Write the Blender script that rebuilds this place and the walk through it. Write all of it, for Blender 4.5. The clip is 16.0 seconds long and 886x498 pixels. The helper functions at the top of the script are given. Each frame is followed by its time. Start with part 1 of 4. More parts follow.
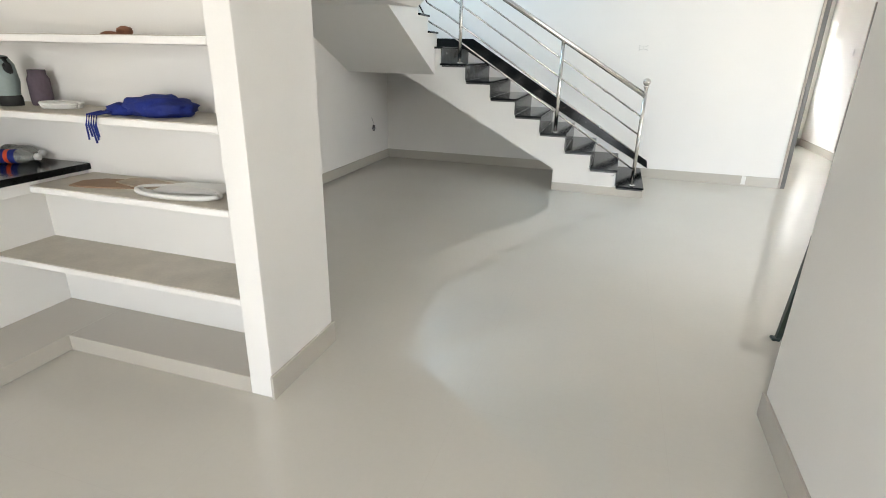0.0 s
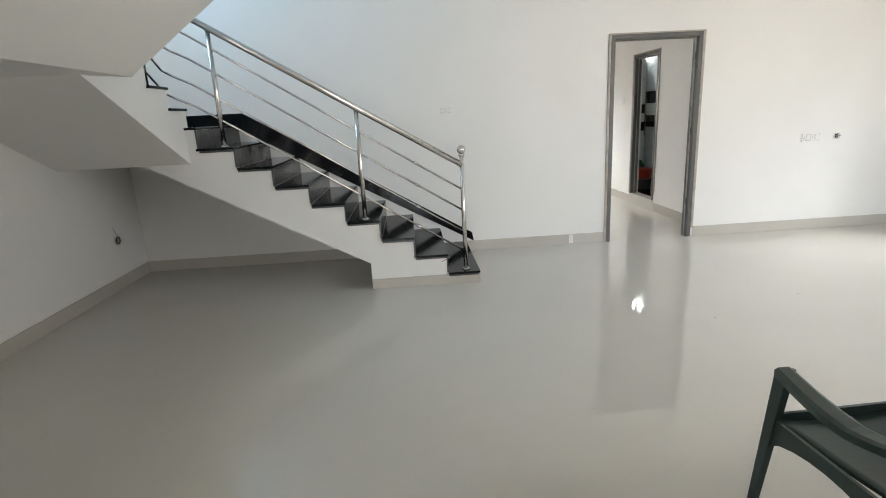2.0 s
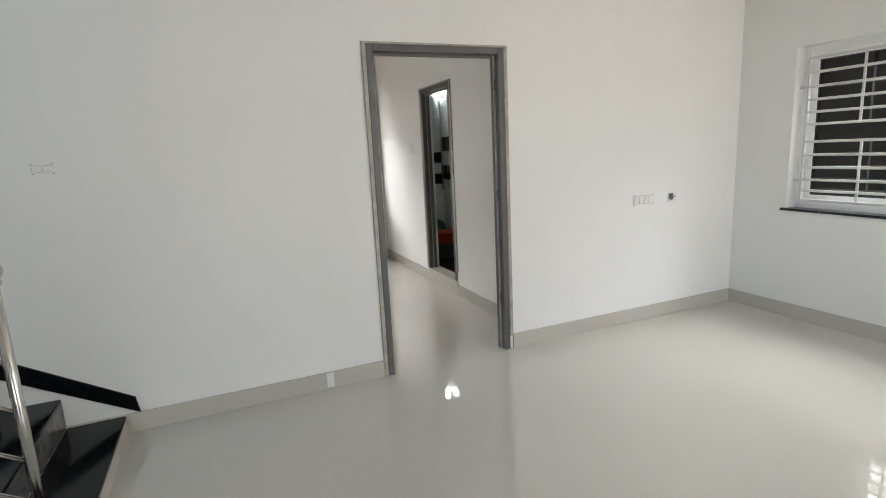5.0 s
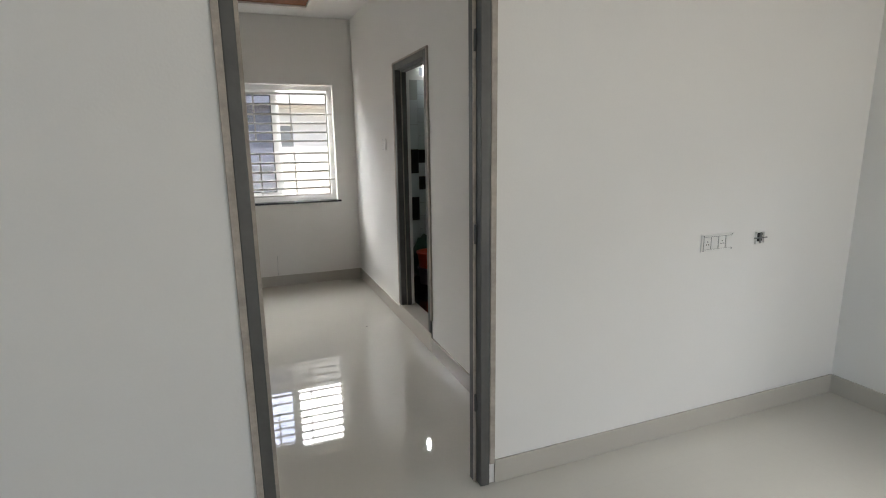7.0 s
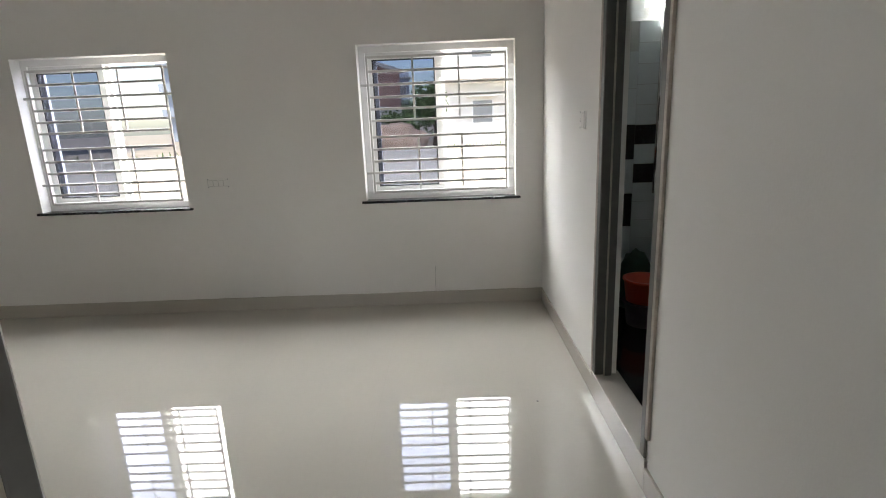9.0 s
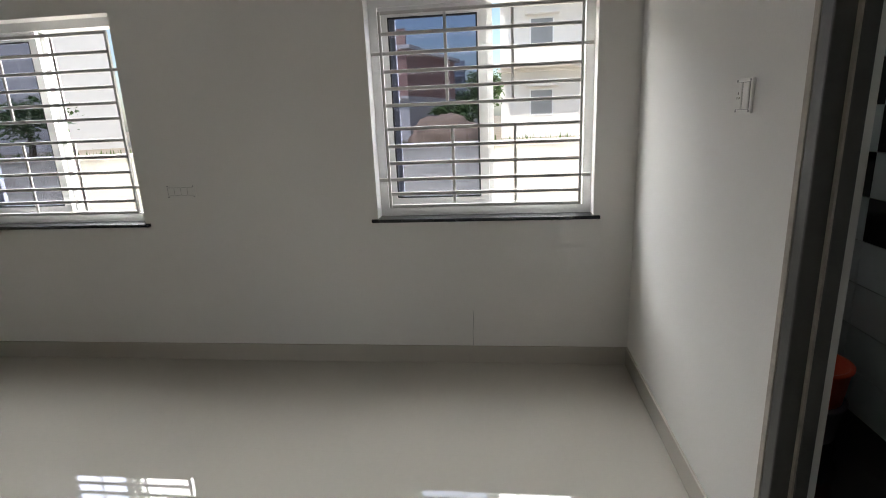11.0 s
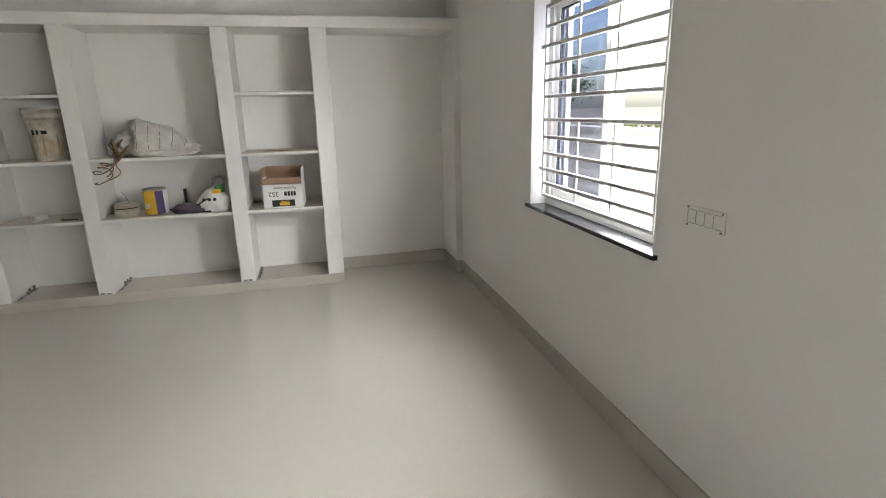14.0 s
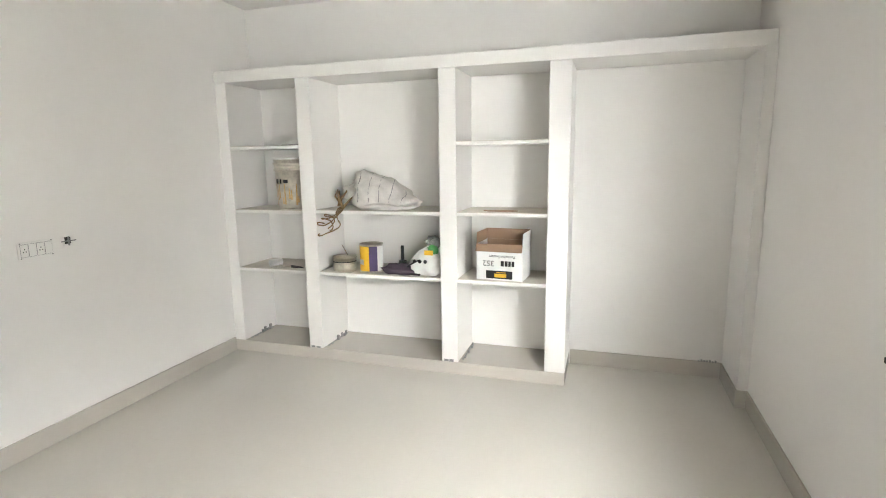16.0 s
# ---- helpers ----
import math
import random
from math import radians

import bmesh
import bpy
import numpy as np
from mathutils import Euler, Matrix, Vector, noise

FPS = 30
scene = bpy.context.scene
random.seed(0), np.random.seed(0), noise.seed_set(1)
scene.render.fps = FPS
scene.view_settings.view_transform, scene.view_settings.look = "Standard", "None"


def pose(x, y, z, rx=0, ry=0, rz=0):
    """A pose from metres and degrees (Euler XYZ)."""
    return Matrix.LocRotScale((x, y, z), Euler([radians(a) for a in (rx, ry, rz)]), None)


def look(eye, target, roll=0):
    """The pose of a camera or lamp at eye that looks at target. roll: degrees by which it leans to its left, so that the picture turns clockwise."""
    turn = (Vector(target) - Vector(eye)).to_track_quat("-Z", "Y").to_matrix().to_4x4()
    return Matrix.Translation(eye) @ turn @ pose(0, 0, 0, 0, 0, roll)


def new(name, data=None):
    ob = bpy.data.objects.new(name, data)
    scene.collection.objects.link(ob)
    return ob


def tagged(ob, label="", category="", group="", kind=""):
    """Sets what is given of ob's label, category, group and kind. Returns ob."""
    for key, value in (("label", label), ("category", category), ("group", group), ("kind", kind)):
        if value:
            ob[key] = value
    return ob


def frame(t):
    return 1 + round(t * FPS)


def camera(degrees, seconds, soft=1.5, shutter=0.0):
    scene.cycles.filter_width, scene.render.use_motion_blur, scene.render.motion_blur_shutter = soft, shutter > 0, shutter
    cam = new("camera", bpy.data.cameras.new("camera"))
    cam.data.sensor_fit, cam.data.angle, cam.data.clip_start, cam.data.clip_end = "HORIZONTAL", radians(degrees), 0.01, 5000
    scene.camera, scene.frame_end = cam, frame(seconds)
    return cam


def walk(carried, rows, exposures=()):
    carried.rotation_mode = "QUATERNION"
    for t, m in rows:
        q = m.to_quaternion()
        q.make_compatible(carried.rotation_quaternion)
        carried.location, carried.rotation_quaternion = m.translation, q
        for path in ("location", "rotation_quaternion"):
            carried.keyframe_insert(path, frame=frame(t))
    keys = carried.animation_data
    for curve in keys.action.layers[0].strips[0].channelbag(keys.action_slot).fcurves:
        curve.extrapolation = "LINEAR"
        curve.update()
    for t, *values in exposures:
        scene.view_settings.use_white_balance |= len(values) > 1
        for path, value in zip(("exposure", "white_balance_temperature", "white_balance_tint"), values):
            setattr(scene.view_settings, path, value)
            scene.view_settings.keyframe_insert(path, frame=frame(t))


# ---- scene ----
cam = camera(80.9, 16.0, soft=1.0)
PATH = [
    (0, (0.46, 0.671, 1.37), (-0.104, 2.456, 0.667), 1.2),
    (0.5, (0.27, 0.895, 1.378), (-0.066, 2.752, 0.713), 0.5),
    (1, (0.245, 1.237, 1.389), (0.039, 3.134, 0.792), -0.6),
    (1.5, (0.192, 1.64, 1.422), (0.112, 3.56, 0.868), -1.9),
    (2, (0.298, 1.998, 1.439), (0.398, 3.932, 0.939), -3.0),
    (2.5, (0.425, 2.387, 1.458), (0.604, 4.327, 1.007), -2.9),
    (3, (0.56, 2.77, 1.456), (0.849, 4.706, 1.048), -2.8),
    (3.5, (0.758, 3.155, 1.464), (1.2, 5.064, 1.064), -3.4),
    (4, (0.986, 3.498, 1.476), (1.556, 5.373, 1.074), -3.2),
    (4.5, (1.213, 3.873, 1.476), (1.977, 5.683, 1.099), -2.9),
    (7, (2.381, 5.542, 1.508), (3.088, 7.369, 1.108), -0.8),
    (7.5, (2.521, 5.896, 1.517), (3.045, 7.776, 1.081), -1.3),
    (8, (2.678, 6.271, 1.539), (2.971, 8.196, 1.081), -1.6),
    (8.5, (2.73, 6.675, 1.544), (2.891, 8.609, 1.057), -1.8),
    (9, (2.829, 7.063, 1.52), (2.799, 9.006, 1.045), -2.3),
    (11.5, (2.911, 8.692, 1.473), (2.536, 10.593, 0.979), -2.4),
    (12, (2.942, 9.015, 1.468), (2.231, 10.823, 0.992), -1.8),
    (12.5, (2.864, 9.319, 1.55), (1.833, 10.944, 1.006), -2.9),
    (13, (2.734, 9.545, 1.507), (1.315, 10.858, 0.994), -1.9),
    (13.5, (2.64, 9.785, 1.514), (0.918, 10.661, 0.998), -1.5),
    (14, (2.431, 10.023, 1.49), (0.554, 10.478, 0.972), -1.4),
    (14.5, (2.18, 10.168, 1.512), (0.245, 10.327, 1.03), -1.9),
    (15, (1.921, 10.33, 1.525), (-0.03, 10.222, 1.095), -1.6),
    (15.5, (1.626, 10.427, 1.534), (-0.308, 10.058, 1.181), -1.1),
    (16, (1.31, 10.438, 1.539), (-0.57, 9.846, 1.203), -0.8),
]
EXPOSURES = [(0, 2.5), (1.0, 2.35), (1.5, 2.12), (3, 1.66), (3.5, 1.68), (4.5, 1.6), (7, 1.0), (7.6, 0.95), (8.5, 1.1), (9.0, 1.1), (9.5, 0.95), (11.5, 0.52), (12.5, 0.82), (13.0, 0.97), (14, 1.42), (14.5, 1.32), (15.2, 1.67), (16, 2.48)]
walk(cam, [(t, look(eye, target, roll)) for t, eye, target, roll in PATH], EXPOSURES)

# ---------- world and light ----------
world = bpy.data.worlds.new("sky")
scene.world = world
world.use_nodes = True
wn = world.node_tree
sky = wn.nodes.new("ShaderNodeTexSky")
sky.sky_type = "NISHITA"
sky.sun_disc = False
sky.sun_elevation, sky.sun_rotation = radians(58), radians(200)
sky.air_density, sky.dust_density = 1.0, 1.5
wn.nodes["Background"].inputs["Strength"].default_value = 0.15
wn.links.new(sky.outputs["Color"], wn.nodes["Background"].inputs["Color"])

sun = new("sun", bpy.data.lights.new("sun", "SUN"))
sun.data.energy, sun.data.angle, sun.data.color = 2.9, radians(0.5), (1.0, 0.95, 0.88)
sun.matrix_world = look((0, 0, 20), (Vector((0, 0, 20)) - Vector((-math.sin(radians(20)) * math.cos(radians(58)), -math.cos(radians(20)) * math.cos(radians(58)), math.sin(radians(58))))))


def daylight_standin(name, eye, target, width, height, power, color=(1.0, 0.98, 0.95)):
    """An added area lamp that stands in for daylight at an opening."""
    lamp = new(name, bpy.data.lights.new(name, "AREA"))
    lamp.data.shape, lamp.data.size, lamp.data.size_y = "RECTANGLE", width, height
    lamp.data.energy, lamp.data.color = power, color
    lamp.matrix_world = look(eye, target)
    return lamp


# Stand-ins for daylight through unseen openings assumed in kitchen, hall and stairwell.
daylight_standin("kitchen_daylight", (0.0, -2.02, 1.12), (0.0, 0.5, 0.35), 1.5, 1.9, 14.5)
daylight_standin("hall_unseen_daylight", (4.2, 2.72, 1.3), (2.2, 6.2, 1.0), 1.9, 2.1, 15)
daylight_standin("stair_daylight", (-2.53, 6.3, 3.6), (0.0, 6.5, 2.0), 1.3, 1.5, 10, (0.46, 0.77, 1.0))
# Lamps added out of view beyond the bedroom windows, in place of sky light.
daylight_standin("north_fill_lamp", (1.5, 15.6, 6.2), (1.5, 11.3, 1.5), 18.0, 5.6, 4000, (0.985, 0.99, 0.985))
daylight_standin("side_fill_lamp", (1.45, 12.15, 1.75), (0.1, 11.3, 1.55), 1.1, 1.7, 82, (0.985, 0.99, 0.985))
daylight_standin("side_fill_lamp", (4.25, 12.2, 1.75), (2.75, 11.3, 1.55), 1.1, 1.7, 82, (0.985, 0.99, 0.985))
daylight_standin("side_fill_lamp", (-1.25, 12.2, 1.75), (0.2, 11.3, 1.5), 1.1, 1.7, 66, (0.985, 0.99, 0.985))
daylight_standin("ventilator_daylight", (4.415, 11.36, 2.34), (4.2, 10.4, 1.4), 0.10, 0.17, 3.0, (0.95, 0.99, 1.0))
# Unseen lamp added high outside the hall window to brighten the hall.
daylight_standin("hall_window_fill_lamp", (8.3, 6.34, 4.4), (5.6, 6.34, 1.5), 4.5, 2.6, 360, (0.98, 0.99, 1.0))


# ---------- materials ----------
def material(name, color, rough=0.5, metal=0.0, var=0.06, scale=3.0, fine=80.0, bump=0.05, spec=0.5, random_part=0.0, coat=0.0):
    """Principled paint with variation at two scales and a fine relief."""
    m = bpy.data.materials.new(name)
    m.use_nodes = True
    nt = m.node_tree
    b = nt.nodes["Principled BSDF"]
    co = nt.nodes.new("ShaderNodeTexCoord")
    big, small = nt.nodes.new("ShaderNodeTexNoise"), nt.nodes.new("ShaderNodeTexNoise")
    big.inputs["Scale"].default_value, big.inputs["Detail"].default_value = scale, 4
    small.inputs["Scale"].default_value, small.inputs["Detail"].default_value = fine, 3
    geo = nt.nodes.new("ShaderNodeNewGeometry")
    for n in (big, small):
        nt.links.new(geo.outputs["Position"], n.inputs["Vector"])
    add = nt.nodes.new("ShaderNodeMath")
    add.operation = "MULTIPLY_ADD"
    nt.links.new(small.outputs["Fac"], add.inputs[0])
    add.inputs[1].default_value = 0.35
    nt.links.new(big.outputs["Fac"], add.inputs[2])
    ramp = nt.nodes.new("ShaderNodeMapRange")
    ramp.inputs["From Min"].default_value, ramp.inputs["From Max"].default_value = 0.35, 1.0
    ramp.inputs["To Min"].default_value, ramp.inputs["To Max"].default_value = 1.0 - var, 1.0 + var
    nt.links.new(add.outputs[0], ramp.inputs["Value"])
    mul = nt.nodes.new("ShaderNodeVectorMath")
    mul.operation = "SCALE"
    mul.inputs[0].default_value = color
    nt.links.new(ramp.outputs["Result"], mul.inputs["Scale"])
    last = mul.outputs["Vector"]
    if random_part:
        info = nt.nodes.new("ShaderNodeObjectInfo")
        r2 = nt.nodes.new("ShaderNodeMapRange")
        r2.inputs["To Min"].default_value, r2.inputs["To Max"].default_value = 1 - random_part, 1 + random_part
        nt.links.new(info.outputs["Random"], r2.inputs["Value"])
        m2 = nt.nodes.new("ShaderNodeVectorMath")
        m2.operation = "SCALE"
        nt.links.new(last, m2.inputs[0])
        nt.links.new(r2.outputs["Result"], m2.inputs["Scale"])
        last = m2.outputs["Vector"]
    nt.links.new(last, b.inputs["Base Color"])
    rr = nt.nodes.new("ShaderNodeMapRange")
    rr.inputs["To Min"].default_value, rr.inputs["To Max"].default_value = max(0.02, rough * 0.85), min(1.0, rough * 1.15)
    nt.links.new(big.outputs["Fac"], rr.inputs["Value"])
    nt.links.new(rr.outputs["Result"], b.inputs["Roughness"])
    b.inputs["Metallic"].default_value = metal
    b.inputs["Specular IOR Level"].default_value = spec
    b.inputs["Coat Weight"].default_value = coat
    if bump:
        bp = nt.nodes.new("ShaderNodeBump")
        bp.inputs["Strength"].default_value, bp.inputs["Distance"].default_value = bump, 0.01
        nt.links.new(small.outputs["Fac"], bp.inputs["Height"])
        nt.links.new(bp.outputs["Normal"], b.inputs["Normal"])
    return m


def pane_glass(name, tint, gloss=0.08):
    m = bpy.data.materials.new(name)
    m.use_nodes = True
    nt = m.node_tree
    nt.nodes.remove(nt.nodes["Principled BSDF"])
    tr, gl, mix = nt.nodes.new("ShaderNodeBsdfTransparent"), nt.nodes.new("ShaderNodeBsdfGlossy"), nt.nodes.new("ShaderNodeMixShader")
    tr.inputs["Color"].default_value = (*tint, 1)
    gl.inputs["Roughness"].default_value = 0.02
    mix.inputs["Fac"].default_value = gloss
    nt.links.new(tr.outputs[0], mix.inputs[1])
    nt.links.new(gl.outputs[0], mix.inputs[2])
    nt.links.new(mix.outputs[0], nt.nodes["Material Output"].inputs["Surface"])
    return m


def floor_material():
    """Polished beige vitrified tile, 0.8 m, with hairline joints."""
    m = material("polished_floor_tile", (0.56, 0.535, 0.475), 0.018, var=0.035, scale=1.3, fine=45, bump=0.0, spec=0.85)
    nt = m.node_tree
    b = nt.nodes["Principled BSDF"]
    geo = nt.nodes.new("ShaderNodeNewGeometry")
    brick = nt.nodes.new("ShaderNodeTexBrick")
    brick.offset = 0.0
    for k, v in (("Scale", 1.0), ("Mortar Size", 0.0012), ("Mortar Smooth", 0.3), ("Brick Width", 0.8), ("Row Height", 0.8)):
        brick.inputs[k].default_value = v
    brick.inputs["Color1"].default_value = brick.inputs["Color2"].default_value = (1, 1, 1, 1)
    brick.inputs["Mortar"].default_value = (0.965, 0.96, 0.955, 1)
    nt.links.new(geo.outputs["Position"], brick.inputs["Vector"])
    mul = nt.nodes.new("ShaderNodeVectorMath")
    mul.operation = "MULTIPLY"
    old = b.inputs["Base Color"].links[0].from_socket
    nt.links.new(old, mul.inputs[0])
    nt.links.new(brick.outputs["Color"], mul.inputs[1])
    nt.links.new(mul.outputs["Vector"], b.inputs["Base Color"])
    return m


WALL = material("white_wall_paint", (0.80, 0.785, 0.755), 0.6, var=0.025, scale=1.6, fine=120, bump=0.06, spec=0.3)
CEIL = material("white_ceiling_paint", (0.80, 0.79, 0.775), 0.75, var=0.02, scale=1.2, fine=90, bump=0.04, spec=0.2)
FLOOR = floor_material()
SKIRT = material("beige_tile_skirting", (0.50, 0.47, 0.415), 0.25, var=0.025, scale=2.5, fine=60, bump=0.02)
DUSTY = material("dusty_shelf_top", (0.52, 0.48, 0.41), 0.5, var=0.18, scale=7, fine=90, bump=0.05)
GRANITE = material("black_granite", (0.006, 0.0065, 0.007), 0.12, var=0.5, scale=30, fine=400, bump=0.01, spec=0.18)
SILL_STONE = material("sill_granite", (0.014, 0.015, 0.017), 0.25, var=0.4, scale=30, fine=400, bump=0.02, spec=0.5)
RISER = material("grey_granite_riser", (0.10, 0.098, 0.095), 0.22, var=0.3, scale=14, fine=300, bump=0.02)
STEEL = material("brushed_steel", (0.62, 0.60, 0.57), 0.17, 1.0, var=0.05, scale=20, fine=200, bump=0.02)
FRAME = material("grey_steel_door_frame", (0.095, 0.094, 0.088), 0.42, var=0.2, scale=9, fine=60, bump=0.05)
FRAMEEDGE = material("pale_plaster_lit_edge", (0.40, 0.355, 0.305), 0.6, var=0.3, scale=14, fine=90, bump=0.1)
GREYBOX = material("grey_open_box", (0.25, 0.25, 0.25), 0.4, 0.6, var=0.2)
UPVC = material("white_upvc", (0.80, 0.80, 0.79), 0.3, var=0.02, bump=0.0)
GRILLE = material("painted_grille_steel", (0.60, 0.585, 0.565), 0.42, var=0.06, scale=12, bump=0.03)
LINE = material("faint_grey_joint", (0.42, 0.41, 0.39), 0.5)
GASKET = material("black_rubber_gasket", (0.012, 0.013, 0.018), 0.5)
PLATE = material("white_switch_plastic", (0.78, 0.77, 0.74), 0.35, var=0.03, bump=0.0)
DARK = material("black_and_hole_shade", (0.02, 0.02, 0.02), 0.7)
TINT = pane_glass("blue_tinted_glass", (0.48, 0.50, 0.57), 0.04)
BLACKGLASS = pane_glass("black_tinted_glass", (0.012, 0.013, 0.015), 0.05)
CHAIRM = material("dark_green_plastic", (0.022, 0.042, 0.036), 0.38, var=0.35, scale=9, fine=70, bump=0.06)
BLUE = material("blue_cloth", (0.007, 0.02, 0.18), 0.8, var=0.3, scale=18, fine=240, bump=0.25)
CARD = material("brown_cardboard", (0.30, 0.195, 0.125), 0.8, var=0.12, scale=10, bump=0.08)
WOODY = material("pale_wood_offcut", (0.42, 0.34, 0.25), 0.65, var=0.25, scale=12)
CARTON = material("white_carton", (0.76, 0.755, 0.74), 0.55, var=0.05, scale=9, bump=0.02)
INK = material("black_print", (0.015, 0.015, 0.015), 0.5)
YELLOW = material("yellow_print", (0.75, 0.43, 0.03), 0.45, var=0.06)
PURPLE = material("purple_print", (0.06, 0.035, 0.12), 0.45)
SACK = material("woven_white_sack", (0.64, 0.61, 0.57), 0.75, var=0.18, scale=14, fine=260, bump=0.3)
PAINTED = material("paint_stained_plastic", (0.52, 0.48, 0.40), 0.45, var=0.35, scale=16, fine=60, bump=0.1)
STAIN = material("ochre_paint_stain", (0.55, 0.36, 0.15), 0.6, var=0.5, scale=25)
TIN = material("tin_metal", (0.50, 0.46, 0.38), 0.3, 0.9, var=0.25, scale=20)
ROPE = material("brown_rope", (0.26, 0.17, 0.085), 0.85, var=0.3, scale=60, bump=0.3)
RAG = material("purple_grey_rag", (0.10, 0.075, 0.095), 0.85, var=0.3, scale=16, bump=0.3)
GREEN = material("green_plastic", (0.08, 0.30, 0.09), 0.45, var=0.1)
ORANGE = material("orange_red_plastic", (0.62, 0.075, 0.025), 0.4, var=0.15)
CLEAR = material("hazy_clear_plastic", (0.62, 0.64, 0.63), 0.2, var=0.1)
CLEAR.node_tree.nodes["Principled BSDF"].inputs["Transmission Weight"].default_value = 0.7
WHITEPL = material("white_plastic", (0.74, 0.73, 0.70), 0.4, var=0.06)
BROWN = material("brown_husk", (0.20, 0.085, 0.045), 0.8, var=0.4, scale=30, bump=0.3)
TILEW = material("white_bath_tile", (0.58, 0.62, 0.62), 0.12, var=0.05, scale=6, random_part=0.06, bump=0.0)
TILED = material("dark_bath_tile", (0.022, 0.018, 0.017), 0.12, var=0.4, scale=20, random_part=0.2, bump=0.0)
GROUT = material("grout", (0.40, 0.40, 0.38), 0.8)
SOIL = material("dry_ground", (0.34, 0.29, 0.22), 0.95, var=0.3, scale=0.8, fine=12, bump=0.4)
GRASS = material("scrub_grass", (0.10, 0.15, 0.045), 0.9, var=0.4, scale=5, random_part=0.3)
CEMENT = material("grey_cement_render", (0.30, 0.29, 0.26), 0.85, var=0.15, scale=2, fine=40, bump=0.15)
FACADEW = material("white_facade", (0.78, 0.76, 0.72), 0.8, var=0.06, scale=0.6)
FACADEP = material("salmon_facade", (0.48, 0.30, 0.25), 0.8, var=0.1, scale=0.6)
FACADEB = material("grey_blue_facade", (0.30, 0.34, 0.40), 0.8, var=0.1, scale=0.6)
PANE = material("grey_window_pane", (0.24, 0.25, 0.26), 0.25)
LEAF = material("tree_leaf", (0.10, 0.17, 0.05), 0.6, var=0.4, scale=2.5, random_part=0.2)
BARK = material("tree_bark", (0.13, 0.09, 0.06), 0.9, var=0.3, scale=12, bump=0.4)


# ---------- mesh helpers ----------
def bx(bm, x0, x1, y0, y1, z0, z1, bev=0.0):
    n0 = len(bm.verts)
    vs = [bm.verts.new(c) for c in ((x0, y0, z0), (x1, y0, z0), (x1, y1, z0), (x0, y1, z0), (x0, y0, z1), (x1, y0, z1), (x1, y1, z1), (x0, y1, z1))]
    fs = [bm.faces.new([vs[i] for i in q]) for q in ((0, 3, 2, 1), (4, 5, 6, 7), (0, 1, 5, 4), (1, 2, 6, 5), (2, 3, 7, 6), (3, 0, 4, 7))]
    if bev:
        edges = {e for f in fs for e in f.edges}
        bmesh.ops.bevel(bm, geom=list(edges), offset=bev, segments=2, affect="EDGES", profile=0.5)
    return bm


def box(x0, x1, y0, y1, z0, z1, bev=0.0):
    return bx(bmesh.new(), x0, x1, y0, y1, z0, z1, bev)


def prism(points, axis, a, b):
    """A polygon pushed along an axis: 'y' takes (x, z) points, 'x' takes (y, z), 'z' takes (x, y)."""
    bm = bmesh.new()
    place = {"y": lambda p, s: (p[0], s, p[1]), "x": lambda p, s: (s, p[0], p[1]), "z": lambda p, s: (p[0], p[1], s)}[axis]
    lo, hi = [bm.verts.new(place(p, a)) for p in points], [bm.verts.new(place(p, b)) for p in points]
    bm.faces.new(lo)
    bm.faces.new(hi[::-1])
    n = len(points)
    for i in range(n):
        bm.faces.new((lo[i], hi[i], hi[(i + 1) % n], lo[(i + 1) % n]))
    bmesh.ops.recalc_face_normals(bm, faces=bm.faces[:])
    return bm


def lathe(profile, seg=28, bm=None, at=(0, 0, 0)):
    """(radius, z) pairs turned round the z axis."""
    bm = bm or bmesh.new()
    rings = []
    for r, z in profile:
        if r < 1e-5:
            rings.append([bm.verts.new((at[0], at[1], at[2] + z))])
        else:
            rings.append([bm.verts.new((at[0] + r * math.cos(2 * math.pi * i / seg), at[1] + r * math.sin(2 * math.pi * i / seg), at[2] + z)) for i in range(seg)])
    for A, B in zip(rings, rings[1:]):
        for i in range(seg):
            j = (i + 1) % seg
            if len(A) == 1 and len(B) == 1:
                continue
            if len(A) == 1:
                bm.faces.new((A[0], B[j], B[i]))
            elif len(B) == 1:
                bm.faces.new((A[i], A[j], B[0]))
            else:
                bm.faces.new((A[i], A[j], B[j], B[i]))
    bmesh.ops.recalc_face_normals(bm, faces=bm.faces[:])
    for f in bm.faces:
        f.smooth = True
    return bm


def tube(points, r, seg=10, bm=None, taper=1.0):
    """A round bar along a line of points."""
    bm = bm or bmesh.new()
    pts = [Vector(p) for p in points]
    rings = []
    for i, p in enumerate(pts):
        d = (pts[min(i + 1, len(pts) - 1)] - pts[max(i - 1, 0)]).normalized()
        u = d.cross(Vector((0, 0, 1)) if abs(d.z) < 0.95 else Vector((1, 0, 0))).normalized()
        v = d.cross(u)
        rr = r * (1 + (taper - 1) * i / (len(pts) - 1))
        rings.append([bm.verts.new(p + rr * (math.cos(2 * math.pi * k / seg) * u + math.sin(2 * math.pi * k / seg) * v)) for k in range(seg)])
    for A, B in zip(rings, rings[1:]):
        for k in range(seg):
            f = bm.faces.new((A[k], A[(k + 1) % seg], B[(k + 1) % seg], B[k]))
            f.smooth = True
    bm.faces.new(rings[0][::-1])
    bm.faces.new(rings[-1])
    bmesh.ops.recalc_face_normals(bm, faces=bm.faces[:])
    return bm


